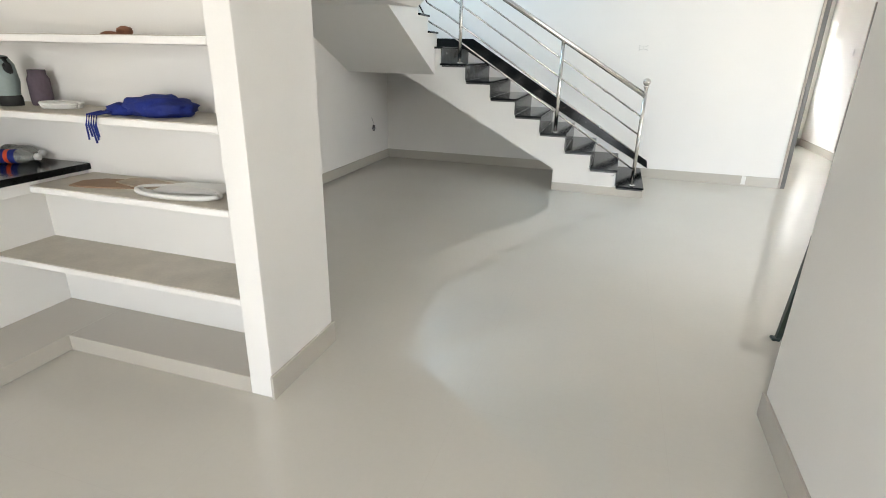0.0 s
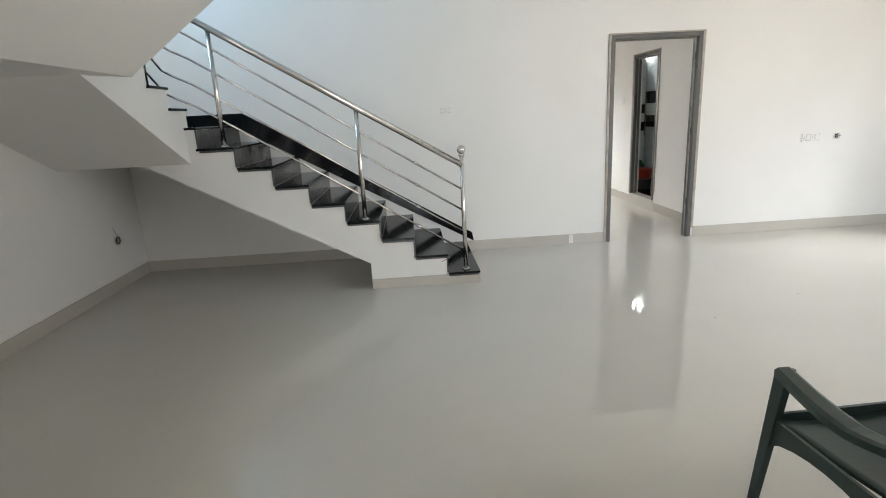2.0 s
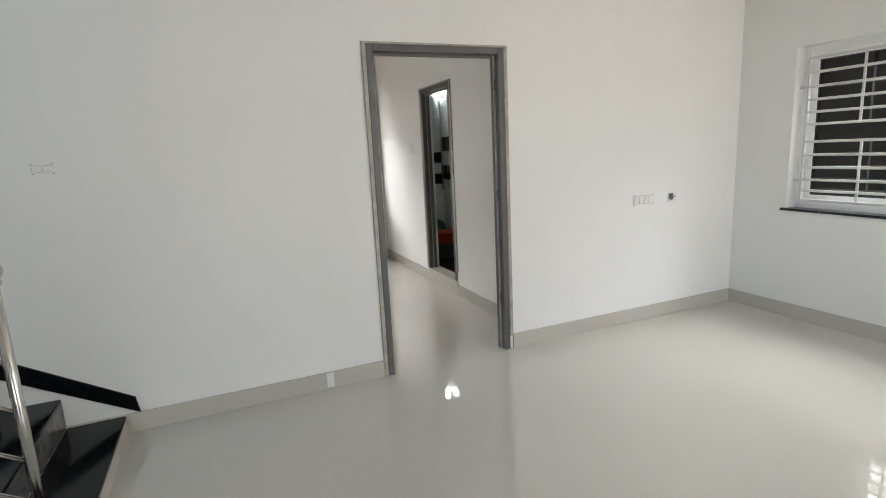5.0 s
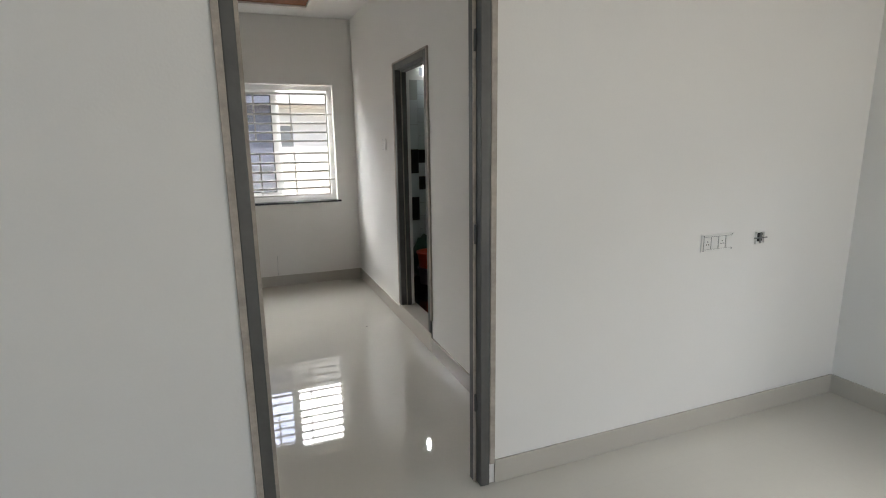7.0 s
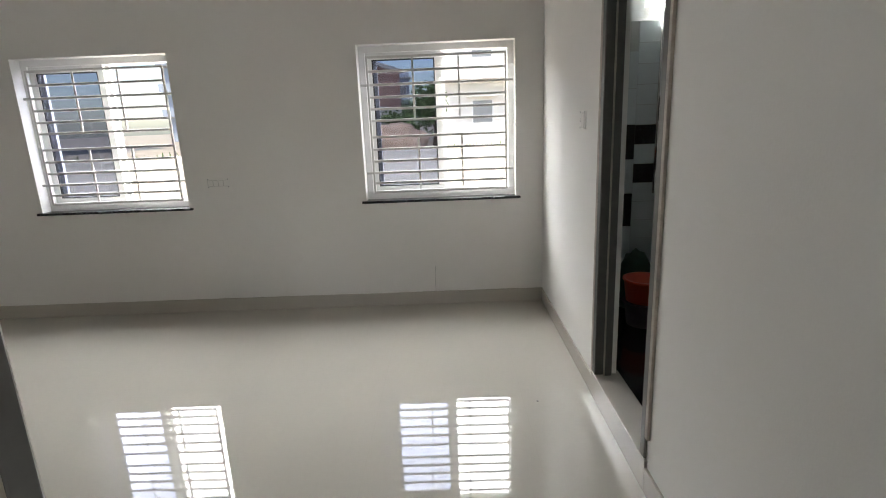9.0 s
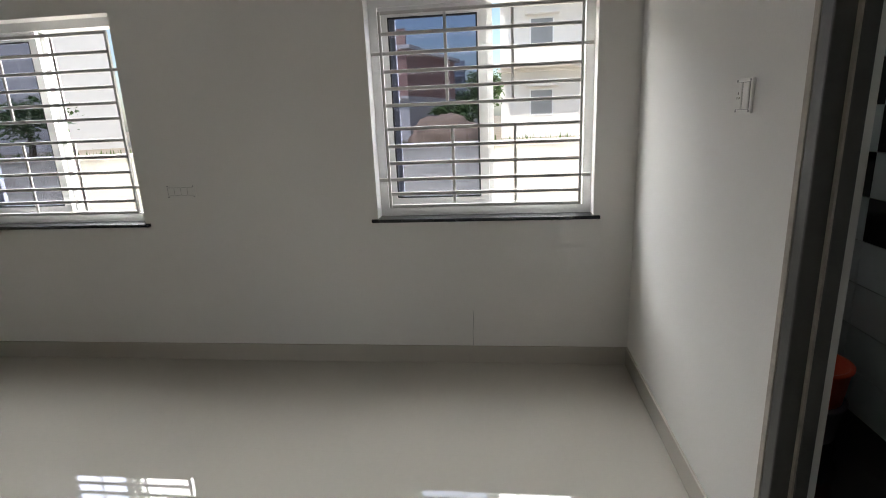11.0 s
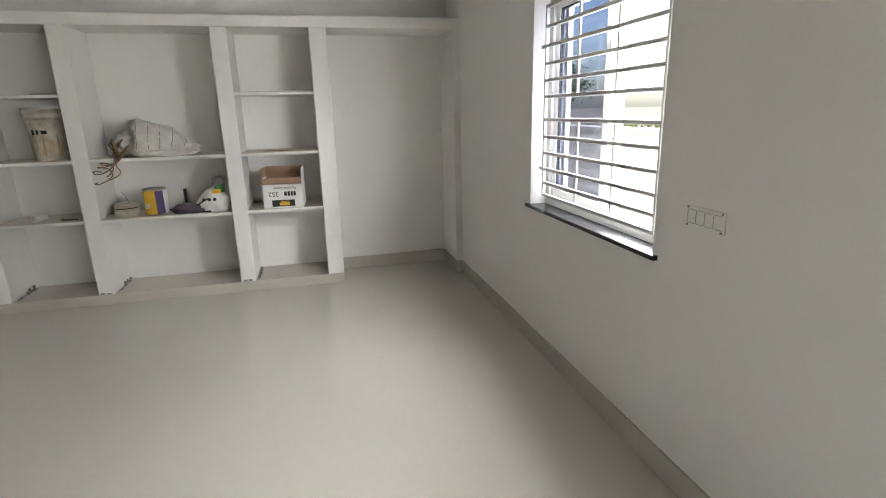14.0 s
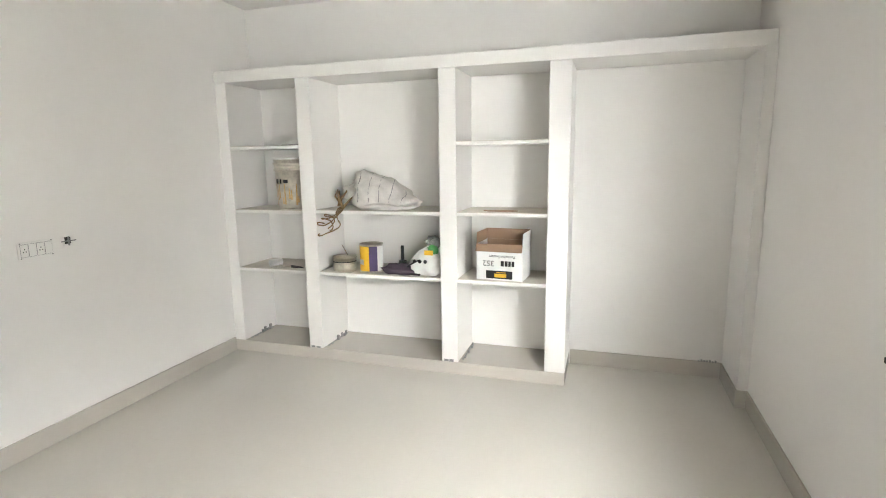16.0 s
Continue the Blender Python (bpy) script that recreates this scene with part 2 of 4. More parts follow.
def lump(rx, ry, rz, rough=0.15, freq=3.0, seed=0, sub=3, flat=0.0):
    """A soft uneven body that rests on z = 0."""
    bm = bmesh.new()
    bmesh.ops.create_icosphere(bm, subdivisions=sub, radius=1)
    for v in bm.verts:
        k = 1 + rough * noise.noise(v.co * freq + Vector((seed * 7.3, seed * 3.1, 0))) + rough * 0.5 * noise.noise(v.co * freq * 2.7 + Vector((seed, 0, seed)))
        v.co = Vector((v.co.x * k * rx, v.co.y * k * ry, (max(v.co.z * k, -0.7 + flat) + 0.7 - flat) * rz))
    for f in bm.faces:
        f.smooth = True
    return bm


def mesh_of(name, bm, mat):
    me = bpy.data.meshes.new(name)
    bm.to_mesh(me)
    bm.free()
    me.materials.append(mat)
    return me


def part(name, bm, mat, parent, label=""):
    ob = new(name, mesh_of(name, bm, mat))
    ob.parent = parent
    return tagged(ob, label)


def thing(name, label, category, m=None, group="", kind=""):
    ob = new(name)
    ob.empty_display_size = 0.1
    if m is not None:
        ob.matrix_world = m
    return tagged(ob, label, category, group, kind)


def solid(name, bm, mat, label, category="", m=None, group="", kind=""):
    ob = new(name, mesh_of(name, bm, mat))
    if m is not None:
        ob.matrix_world = m
    return tagged(ob, label, category, group, kind)


def structure(name, bm, mat, label, category="wall"):
    return solid(name, bm, mat, label, category, kind="structure")


def wall_with_holes(a0, a1, z0, z1, c0, c1, holes, along="x"):
    """A wall along x (or y) of thickness c0 to c1, with openings (a, b, low, high)."""
    bm = bmesh.new()

    def put(p, q, low, high):
        if q - p > 1e-4 and high - low > 1e-4:
            bx(bm, p, q, c0, c1, low, high) if along == "x" else bx(bm, c0, c1, p, q, low, high)
    at = a0
    for p, q, low, high in sorted(holes):
        put(at, p, z0, z1)
        put(p, q, z0, low)
        put(p, q, high, z1)
        at = q
    put(at, a1, z0, z1)
    return bm


# ---------- the plan ----------
HX0, HX1, HY0, HY1 = -2.51, 5.61, 2.755, 7.42       # hall
BX0, BX1, BY0, BY1 = -2.57, 3.60, 7.525, 11.315      # bedroom
HZ, BZ = 2.95, 2.785
W1, W2, WZ = (-0.555, 0.675), (2.150, 3.380), (0.905, 2.122)
HW = (5.70, 6.958)                                  # hall window along y
HWZ = (0.880, 2.105)
DX0, DX1, DZ = 2.366, 3.312, 2.122                   # bedroom door frame, outer
BDY0, BDY1, BDZ0, BDZ1 = 8.935, 9.71, 0.145, 2.12    # bathroom door frame, outer

structure("floor", box(-4.0, 5.81, -2.2, 11.515, -0.446, 0.0), FLOOR, "polished beige vitrified tile floor", "floor")
structure("wall_north", wall_with_holes(HX0 - 0.2, HX1 + 0.2, 0, 5.6, HY1, BY0, [(DX0, DX1, 0, DZ)]), WALL, "white painted wall between hall and bedroom")
structure("wall_east", wall_with_holes(HY0 - 0.1, HY1, 0, HZ + 0.2, HX1, HX1 + 0.2, [(HW[0], HW[1], HWZ[0], HWZ[1])], "y"), WALL, "white painted hall wall with a barred window")
structure("wall_west", wall_with_holes(2.692, HY1, 0, 5.6, HX0 - 0.2, HX0, [(5.6, 7.0, 2.8, 4.4)], "y"), WALL, "white painted hall wall beside the stairs")
# The opening is out of view, added to hold the hall lamp.
structure("wall_south", wall_with_holes(1.185, HX1 + 0.2, 0, HZ, HY0 - 0.1, HY0, [(3.2, 5.2, 0.2, 2.4)]), WALL, "white painted wall between kitchen and hall")
structure("wall_kitchen_east", box(1.185, 1.29, -2.2, HY0 - 0.1, 0, HZ), WALL, "white painted kitchen wall")
structure("wall_kitchen_west", box(-3.2, -3.0, -2.2, 2.5, 0, HZ), WALL, "white painted kitchen wall")
# Unseen opening, assumed so that the kitchen lamp has a place.
structure("wall_kitchen_south", wall_with_holes(-3.2, 1.29, 0, HZ, -2.2, -2.0, [(-0.8, 0.8, 0.1, 2.15)]), WALL, "white painted kitchen wall")
structure("wall_kitchen_north", box(-3.2, -0.862, 2.50, 2.692, 0, HZ), WALL, "white wall behind the kitchen shelves")
structure("wall_end_pier", box(-0.862, -0.752, 2.196, 2.692, 0.0, HZ, 0.004), WALL, "white painted pier at the end of the kitchen shelves")
structure("ceiling_hall", box(0.87, HX1, HY0 - 0.1, HY1, HZ, HZ + 0.2), CEIL, "white hall ceiling", "ceiling")
structure("ceiling_kitchen", box(-3.2, 0.869, -2.2, 3.9, HZ, HZ + 0.198), CEIL, "white kitchen ceiling", "ceiling")
structure("ceiling_kitchen_east", box(0.87, 1.29, -2.2, HY0 - 0.1, HZ, HZ + 0.199), CEIL, "white kitchen ceiling", "ceiling")
structure("ceiling_stairwell", box(HX0 - 0.2, 1.0, 3.6, HY1 + 0.05, 5.6, 5.75), CEIL, "white stairwell ceiling", "ceiling")
structure("wall_stairwell_east", box(0.87, 1.0, 3.9, HY1, HZ + 0.2, 5.6), WALL, "white upper stairwell wall")
structure("wall_stairwell_south", box(HX0, 1.0, 3.7, 3.9, HZ + 0.2, 5.6), WALL, "white upper stairwell wall")

# bedroom shell
structure("wall_bedroom_north", wall_with_holes(BX0 - 0.2, 4.8, 0, BZ + 0.2, BY1, BY1 + 0.2, [(W1[0], W1[1], WZ[0], WZ[1]), (W2[0], W2[1], WZ[0], WZ[1]), (4.36, 4.47, 2.25, 2.43)]), WALL, "white painted bedroom wall with two barred windows")
structure("wall_bedroom_west", box(BX0 - 0.2, BX0, BY0, BY1, 0, BZ + 0.2), WALL, "white painted bedroom wall behind the shelves")
structure("wall_bedroom_east", wall_with_holes(BY0, BY1, 0, BZ + 0.2, BX1, BX1 + 0.11, [(BDY0, BDY1, BDZ0 - 0.04, BDZ1)], "y"), WALL, "white painted bedroom wall with the bathroom doorway")
structure("wall_niche_nib", box(BX0, -2.115, BY1 - 0.06, BY1, 0, 2.145), WALL, "shallow white nib beside the niche")
structure("ceiling_bedroom", box(BX0, BX1, BY0, BY1, BZ, BZ + 0.2), CEIL, "white bedroom ceiling", "ceiling")


def skirting(name, x0, x1, y0, y1, h=0.112):
    structure(name, box(x0, x1, y0, y1, 0.0, h, 0.002), SKIRT, "beige tile skirting along the wall", "baseboard")


T = 0.012
skirting("baseboard_north_west", HX0 + T, DX0 - 0.027, HY1 - T, HY1)
skirting("baseboard_north_east", DX1 + 0.027, HX1 - T, HY1 - T, HY1)
skirting("baseboard_west", HX0, HX0 + T, 2.704, HY1)
skirting("baseboard_east", HX1 - T, HX1, HY0, HY1)
skirting("baseboard_pier", -0.752, -0.740, 2.184, 2.704)
skirting("baseboard_pier_back", -2.49, -0.752, 2.692, 2.704)
skirting("baseboard_kitchen_east", 1.173, 1.185, -2.0, HY0 + T)
skirting("baseboard_south", 1.185, 3.2, HY0, HY0 + T)
skirting("baseboard_bed_north", -2.103, BX1 - T, BY1 - T, BY1)
skirting("baseboard_nib", -2.115, -2.103, BY1 - 0.072, BY1)
skirting("baseboard_niche_north", BX0 + T, -2.115, BY1 - 0.072, BY1 - 0.06)
skirting("baseboard_niche", BX0, BX0 + T, 10.22, BY1 - 0.06)
skirting("baseboard_bed_east", BX1 - T, BX1, BDY1 + 0.012, BY1)
skirting("baseboard_bed_east_near", BX1 - T, BX1, BY0, BDY0 - 0.012)
skirting("baseboard_bed_south", -2.13, DX0 - 0.002, BY0, BY0 + T)
skirting("baseboard_bed_south_east", DX1 + 0.002, BX1 - T, BY0, BY0 + T)


# ---------- doors ----------
def door_frame(name, label, m, w, h, depth, low=0.0, side=0.07, sill=False):
    """A pressed steel frame with a rebate: local x along the wall, y through it, z up, from the lower left outer corner."""
    d = thing(name, label, "door frame", m, kind="structure")
    for nm, x0, x1 in (("jamb", 0.0, side), ("jamb", w - side, w)):
        part(nm, box(x0, x1, -0.012, 0.082, low, h, 0.004), FRAME, d)
        a, b = (x1, x1 + 0.014) if x0 == 0 else (x0 - 0.014, x0)
        part("stop", box(a, b, 0.040, 0.076, low, h - side, 0.003), FRAME, d)
        # Pale brown lip: light on the stop's front edge is put in its colour.
        part("stop_lit_edge", box(a, b, 0.034, 0.0398, low, h - side, 0.001), FRAMEEDGE, d, "pale brown lit front edge of the door stop")
        edge = (-0.026, 0.0) if x0 == 0 else (w, w + 0.026)
        part("edge_strip", box(edge[0], edge[1], -0.014, 0.0, low + (0.0 if x0 == 0 else 0.1), h + 0.01, 0.003), FRAMEEDGE, d, "pale plaster edge along the jamb")
    part("head", box(side, w - side, -0.012, 0.082, h - side, h, 0.004), FRAME, d)
    part("head_stop", box(side + 0.014, w - side - 0.014, 0.034, 0.076, h - side - 0.014, h - side, 0.002), FRAME, d)
    part("head_edge", box(-0.026, w + 0.026, -0.014, 0.0, h, h + 0.012, 0.002), FRAMEEDGE, d, "pale plaster edge along the head")
    for z in (0.35, 1.1, 1.85):
        if z > low:
            part("hinge", tube([(w - side - 0.006, 0.03, z), (w - side - 0.006, 0.03, z + 0.08)], 0.006, 8), FRAME, d)
    for x0, x1 in ((-0.001, side - 0.012), (w - side + 0.012, w + 0.001)):
        part("plaster_return", box(x0, x1, 0.0822, depth - 0.001, low, h - side + 0.012), WALL, d, "white plaster behind the steel frame")
    return d


door_frame("door_1", "grey steel door frame with pale edges and no door leaf", pose(DX0, HY1, 0), DX1 - DX0, DZ, BY0 - HY1, 0.0, 0.044)
door_frame("door_2", "grey steel bathroom door frame above a tiled kerb", pose(BX1, BDY1, 0, 0, 0, -90), BDY1 - BDY0, BDZ1, 0.11, BDZ0, 0.048)
solid("door_kerb", box(BX1 - 0.014, BX1 + 0.13, BDY0 - 0.012, BDY1 + 0.012, 0, BDZ0 - 0.001, 0.004), SKIRT, "beige tiled kerb under the bathroom doorway", "threshold", kind="structure")

# ---------- windows ----------
def window(name, label, m, w, z0, z1, glass, thick=0.2, grille=GRILLE):
    """A sliding window, its left sash glazed and the other slid open, behind a steel grille. Local x to the right from inside, y outward."""
    win = thing(name, label, "window", m, kind="structure")
    h = z1 - z0
    part("sill", box(-0.035, w + 0.035, -0.022, 0.10, z0 - 0.015, z0 + 0.005, 0.003), SILL_STONE, win, "black granite sill")
    fr = part("window_frame", bx(bx(bx(box(0, 0.05, 0.10, thick - 0.01, z0, z1), w - 0.05, w, 0.10, thick - 0.01, z0, z1), 0.05, w - 0.05, 0.10, thick - 0.01, z1 - 0.05, z1), 0.05, w - 0.05, 0.10, thick - 0.01, z0, z0 + 0.055), UPVC, win)
    part("track", box(0.05, w - 0.05, 0.135, 0.142, z0 + 0.055, z0 + 0.075), UPVC, fr)
    half = w * 0.53
    for k, y in ((0, 0.115), (1, 0.150)):
        x0, x1 = 0.052 + 0.035 * k, half + 0.03 * k
        a, b = z0 + 0.058, z1 - 0.052
        s = 0.05
        sash = part("sash", bx(bx(bx(box(x0, x0 + s, y, y + 0.028, a, b, 0), x1 - s, x1, y, y + 0.028, a, b), x0 + s, x1 - s, y, y + 0.028, b - s, b), x0 + s, x1 - s, y, y + 0.028, a, a + s), UPVC, win)
        if k == 0:
            g = 0.009
            part("gasket", bx(bx(bx(box(x0 + s, x0 + s + g, y + 0.004, y + 0.02, a + s, b - s), x1 - s - g, x1 - s, y + 0.004, y + 0.02, a + s, b - s), x0 + s + g, x1 - s - g, y + 0.004, y + 0.02, b - s - g, b - s), x0 + s + g, x1 - s - g, y + 0.004, y + 0.02, a + s, a + s + g), GASKET, sash, "black rubber gasket")
            pane = part("pane", box(x0 + s + g, x1 - s - g, y + 0.010, y + 0.014, a + s + g, b - s - g), glass, sash, "tinted glass pane")
            pane.visible_shadow = False
    # grille
    gx0, gx1, gz0, gz1 = 0.065, w - 0.065, z0 + 0.07, z1 - 0.09
    gh = gz1 - gz0
    gr = thing("window_grille", "painted steel grille of flat horizontal bars fixed in the window", "grille", m, "window grilles")
    for x in (gx0, gx1 - 0.014):
        part("stile", box(x, x + 0.016, 0.0425, 0.0615, gz0 - 0.009, gz1 + 0.009, 0.003), grille, gr)
    zs = []
    for i, f in enumerate((0, 0.1, 0.196, 0.286, 0.372, 0.457, 0.579, 0.672, 0.762, 0.851, 0.93, 1.0)):
        z = gz1 - gh * f
        zs.append(z)
        ext = 0.052 if i in (2, 9) else 0.0
        part("bar", box(gx0 - ext, gx1 + ext, 0.044, 0.060, z - 0.0095, z + 0.0095, 0.003), grille, gr)
    for f0, f1, a, b in ((0.33, 0.34, 5, 0), (0.66, 0.665, 5, 0), (0.35, 0.35, 11, 6), (0.67, 0.67, 11, 6)):
        x = gx0 + (gx1 - gx0) * f0
        part("upright", box(x - 0.008, x + 0.008, 0.0605, 0.070, zs[a], zs[b], 0.001), grille, gr)
    return win


window("window_1", "white sliding window with one tinted pane, half open, over a black sill", pose(W1[0], BY1, 0), W1[1] - W1[0], *WZ, TINT)
window("window_2", "white sliding window with one tinted pane, half open, over a black sill", pose(W2[0], BY1, 0), W2[1] - W2[0], *WZ, TINT)
window("window_3", "white sliding hall window with a dark tinted pane behind a grille", pose(HX1, HW[1], 0, 0, 0, -90), HW[1] - HW[0], *HWZ, BLACKGLASS)


# ---------- stairs ----------
SF, RISE, GO = 6.338, 0.167, 0.2785
X1, ZT = 0.840, 0.105
stairs = thing("staircase", "white plastered staircase with black granite treads along the wall", "staircase", kind="structure")
prof = [(X1 - 0.012, 0.0)]
for k in range(8):
    xf, zt = X1 - 0.012 - GO * k, ZT + RISE * k - 0.02
    prof += [(xf, zt), (xf - GO, zt)]
prof += [(X1 - 0.012 - GO * 8, ZT + RISE * 8 - 0.02), (HX0, ZT + RISE * 8 - 0.02), (HX0, 1.155), (-1.835, 1.155), (-0.105, 0.228), (-0.105, 0.0)]
part("lower_flight", prism(prof, "y", SF + 0.006, HY1 - 0.001), WALL, stairs)
LZ = ZT + RISE * 8
R2 = 0.148
f2 = [(6.40, 1.158), (6.40, LZ - 0.02)]
for j in range(3):
    f2 += [(6.389 - 0.28 * j, LZ + R2 * (j + 1) - 0.02), (6.11 - 0.28 * j, LZ + R2 * (j + 1) - 0.02)]
f2 += [(5.549, LZ + R2 * 4 - 0.02), (3.9, LZ + R2 * 4 - 0.02), (3.9, 1.752), (5.10, 1.752), (6.338, 1.158)]
part("middle_flight", prism(f2, "x", HX0, -1.472), WALL, stairs)
f3 = [(-1.472, 1.752), (-1.25, 1.735), (0.85, 3.28), (0.85, 3.62)]
for j in range(8):
    f3 += [(0.80 - 0.28 * j, 3.60 - 0.17 * j), (0.80 - 0.28 * (j + 1) + 0.001, 3.60 - 0.17 * j)]
f3 += [(-1.472, 2.02)]
part("upper_flight", prism(f3, "y", 3.9, 5.2), WALL, stairs)
for k in range(8):
    xf, zt = X1 - GO * k, ZT + RISE * k
    part("tread", box(xf - GO - (0.0 if k < 7 else 0.02), xf, SF - 0.018, HY1 - 0.001, zt - 0.02, zt, 0.004), GRANITE, stairs, "black granite tread")
    part("nosing", box(xf - GO + 0.004, xf - 0.012, SF - 0.012, SF + 0.03, zt - 0.036, zt - 0.021, 0.003), RISER, stairs)
    if k:
        part("riser", box(xf - 0.012, xf - 0.0005, SF - 0.002, HY1 - 0.001, zt - RISE, zt - 0.0205), RISER, stairs, "grey granite riser")
part("front_riser", box(X1 - 0.011, X1 - 0.002, SF - 0.004, HY1 - 0.001, 0, ZT - 0.0205), SKIRT, stairs)
part("landing_riser", box(X1 - GO * 8 - 0.012, X1 - GO * 8 - 0.0005, SF - 0.002, HY1 - 0.001, LZ - RISE, LZ - 0.0205), RISER, stairs)
part("landing_slab", box(HX0, X1 - GO * 8 + 0.01, SF - 0.018, HY1 - 0.001, LZ - 0.02, LZ, 0.004), GRANITE, stairs)
for j in range(3):
    part("tread", box(HX0, -1.455, 6.12 - 0.28 * j, 6.41 - 0.28 * j, LZ + R2 * (j + 1) - 0.02, LZ + R2 * (j + 1), 0.004), GRANITE, stairs, "black granite tread")
    part("riser", box(HX0, -1.470, 6.39 - 0.28 * j, 6.40 - 0.28 * j, LZ + R2 * j, LZ + R2 * (j + 1) - 0.0205), UPVC, stairs, "white upper riser")
part("base_skirting", box(-0.105, X1 - 0.012, SF - 0.008, SF + 0.006, 0, 0.085, 0.002), SKIRT, stairs, "beige tile skirting at the foot")
part("wall_skirting", prism([(0.915, 0.112), (0.90, 0.205), (-1.335, 1.552), (-2.50, 1.552), (-2.50, 1.442), (-1.39, 1.442), (-1.39, 1.40)], "y", HY1 - 0.014, HY1 - 0.0005), GRANITE, stairs, "black granite skirting up the wall")

rail = thing("stair_railing", "polished steel stair railing with a ball-topped newel post", "railing")
RY = 6.41


def rail_z(z0, x):
    return z0 + (0.600 if z0 > 1 else 0.632) * (0.720 - x)


for x, zb, zt in ((0.722, 0.105, 1.115), (-0.125, ZT + RISE * 3, 1.52), (-1.208, ZT + RISE * 7, 2.17)):
    post = part("post", tube([(x, RY, zb), (x, RY, zt)], 0.019, 16), STEEL, rail)
    part("flange", lathe([(0, 0), (0.036, 0), (0.036, 0.006), (0.022, 0.014), (0.0, 0.014)], 20, at=(x, RY, zb)), STEEL, post)
part("collar", lathe([(0.0, 0), (0.027, 0), (0.027, 0.014), (0.0, 0.014)], 20, at=(0.722, RY, 1.10)), STEEL, rail)
part("ball_finial", lathe([(0.037 * math.sin(math.pi * i / 12), 1.148 - 0.037 * math.cos(math.pi * i / 12)) for i in range(13)], 24, at=(0.722, RY, 0)), STEEL, rail)
TX, TY = -1.54, 5.25
part("handrail", tube([(0.722, RY, rail_z(1.024, 0.722)), (-1.38, RY, rail_z(1.024, -1.38)), (-1.50, RY - 0.04, rail_z(1.024, -1.48)), (TX, RY - 0.14, rail_z(1.024, -1.56)), (TX, TY, rail_z(1.024, -1.56) + 0.54 * (RY - 0.14 - TY))], 0.025, 16), STEEL, rail)
for z in (0.812, 0.632, 0.440, 0.272):
    bar = part("rail", tube([(0.738, RY, rail_z(z, 0.738)), (-1.38, RY, rail_z(z, -1.38)), (-1.50, RY - 0.04, rail_z(z, -1.48)), (TX, RY - 0.14, rail_z(z, -1.54)), (TX, TY, rail_z(z, -1.54) + 0.54 * (RY - 0.14 - TY))], 0.0085, 10), STEEL, rail)
    part("ferrule", tube([(0.35, RY, rail_z(z, 0.35)), (0.32, RY, rail_z(z, 0.32))], 0.0125, 10), STEEL, bar)
part("post", tube([(-1.54, 5.98, LZ + R2 * 2), (-1.54, 5.98, LZ + R2 * 2 + 0.85)], 0.019, 16), STEEL, rail)


# ---------- wall boxes, switches, camera ----------
def gang_plate(label, m, n, w=0.04, h=0.07, frame_only=False):
    """An electrical plate on a wall: local x along it, y out of it."""
    p = thing("switch_plate", label, "switch", m, "switch plates")
    W = n * w + 0.02
    part("back_plate", box(-W / 2, W / 2, -0.005, 0, -h / 2, h / 2, 0.001) if frame_only else box(-W / 2, W / 2, -0.008, 0, -h / 2, h / 2, 0.002), PLATE, p)
    for i in range(n):
        x = -n * w / 2 + i * w
        if frame_only:
            for zz in (-h / 2 + 0.0125, h / 2 - 0.0145):
                part("slot_line", box(x + 0.004, x + w - 0.004, -0.0066, -0.001, zz, zz + 0.002), LINE, p)
            part("divider", box(x - 0.001, x + 0.001, -0.0066, -0.001, -h / 2 + 0.015, h / 2 - 0.015), LINE, p)
            continue
        # Grey backing paints the shadow line and grime round each module.
        part("shade_outline", box(x + 0.0015, x + w - 0.0015, -0.0092, -0.001, -h / 2 + 0.0105, h / 2 - 0.0105), GREYBOX, p)
        part("module", box(x + 0.003, x + w - 0.003, -0.012, -0.001, -h / 2 + 0.012, h / 2 - 0.012, 0.002), PLATE if not frame_only else UPVC, p)
        if not frame_only and i % 2 == 0:
            for dx, dz in ((0, 0.008), (-0.007, -0.006), (0.007, -0.006)):
                # Black chips paint the shade inside the socket's pin holes.
                part("hole_shade", box(x + w / 2 + dx - 0.0025, x + w / 2 + dx + 0.0025, -0.0125, -0.0118, dz - 0.003, dz + 0.003), DARK, p)
    for sx in (-1, 1):
        for sz in (-1, 1):
            part("screw", box(sx * (W / 2 - 0.012) - 0.003, sx * (W / 2 - 0.012) + 0.003, -0.0095, -0.002, sz * (h / 2 - 0.006) - 0.003, sz * (h / 2 - 0.006) + 0.003), GREYBOX, p)
    return p


def open_box(label, m, s=0.06):
    p = thing("socket_box", label, "socket", m, "open socket boxes")
    part("rim", bx(bx(bx(box(-s / 2, -s / 2 + 0.006, -0.008, 0, -s / 2, s / 2), s / 2 - 0.006, s / 2, -0.008, 0, -s / 2, s / 2), -s / 2, s / 2, -0.008, 0, s / 2 - 0.006, s / 2), -s / 2, s / 2, -0.008, 0, -s / 2, -s / 2 + 0.006), PLATE, p)
    # No hollow is cut: a black plate paints the shade inside the box.
    part("cavity_shade", box(-s / 2 + 0.012, s / 2 - 0.016, -0.004, 0, -s / 2 + 0.014, s / 2 - 0.008), DARK, p)
    part("bracket", box(-0.004, 0.004, -0.01, -0.004, -s / 2 + 0.004, s / 2 - 0.004), GREYBOX, p)
    part("bracket", box(-s / 2 - 0.012, s / 2 + 0.012, -0.011, -0.005, -0.003, 0.003), GREYBOX, p)
    return p


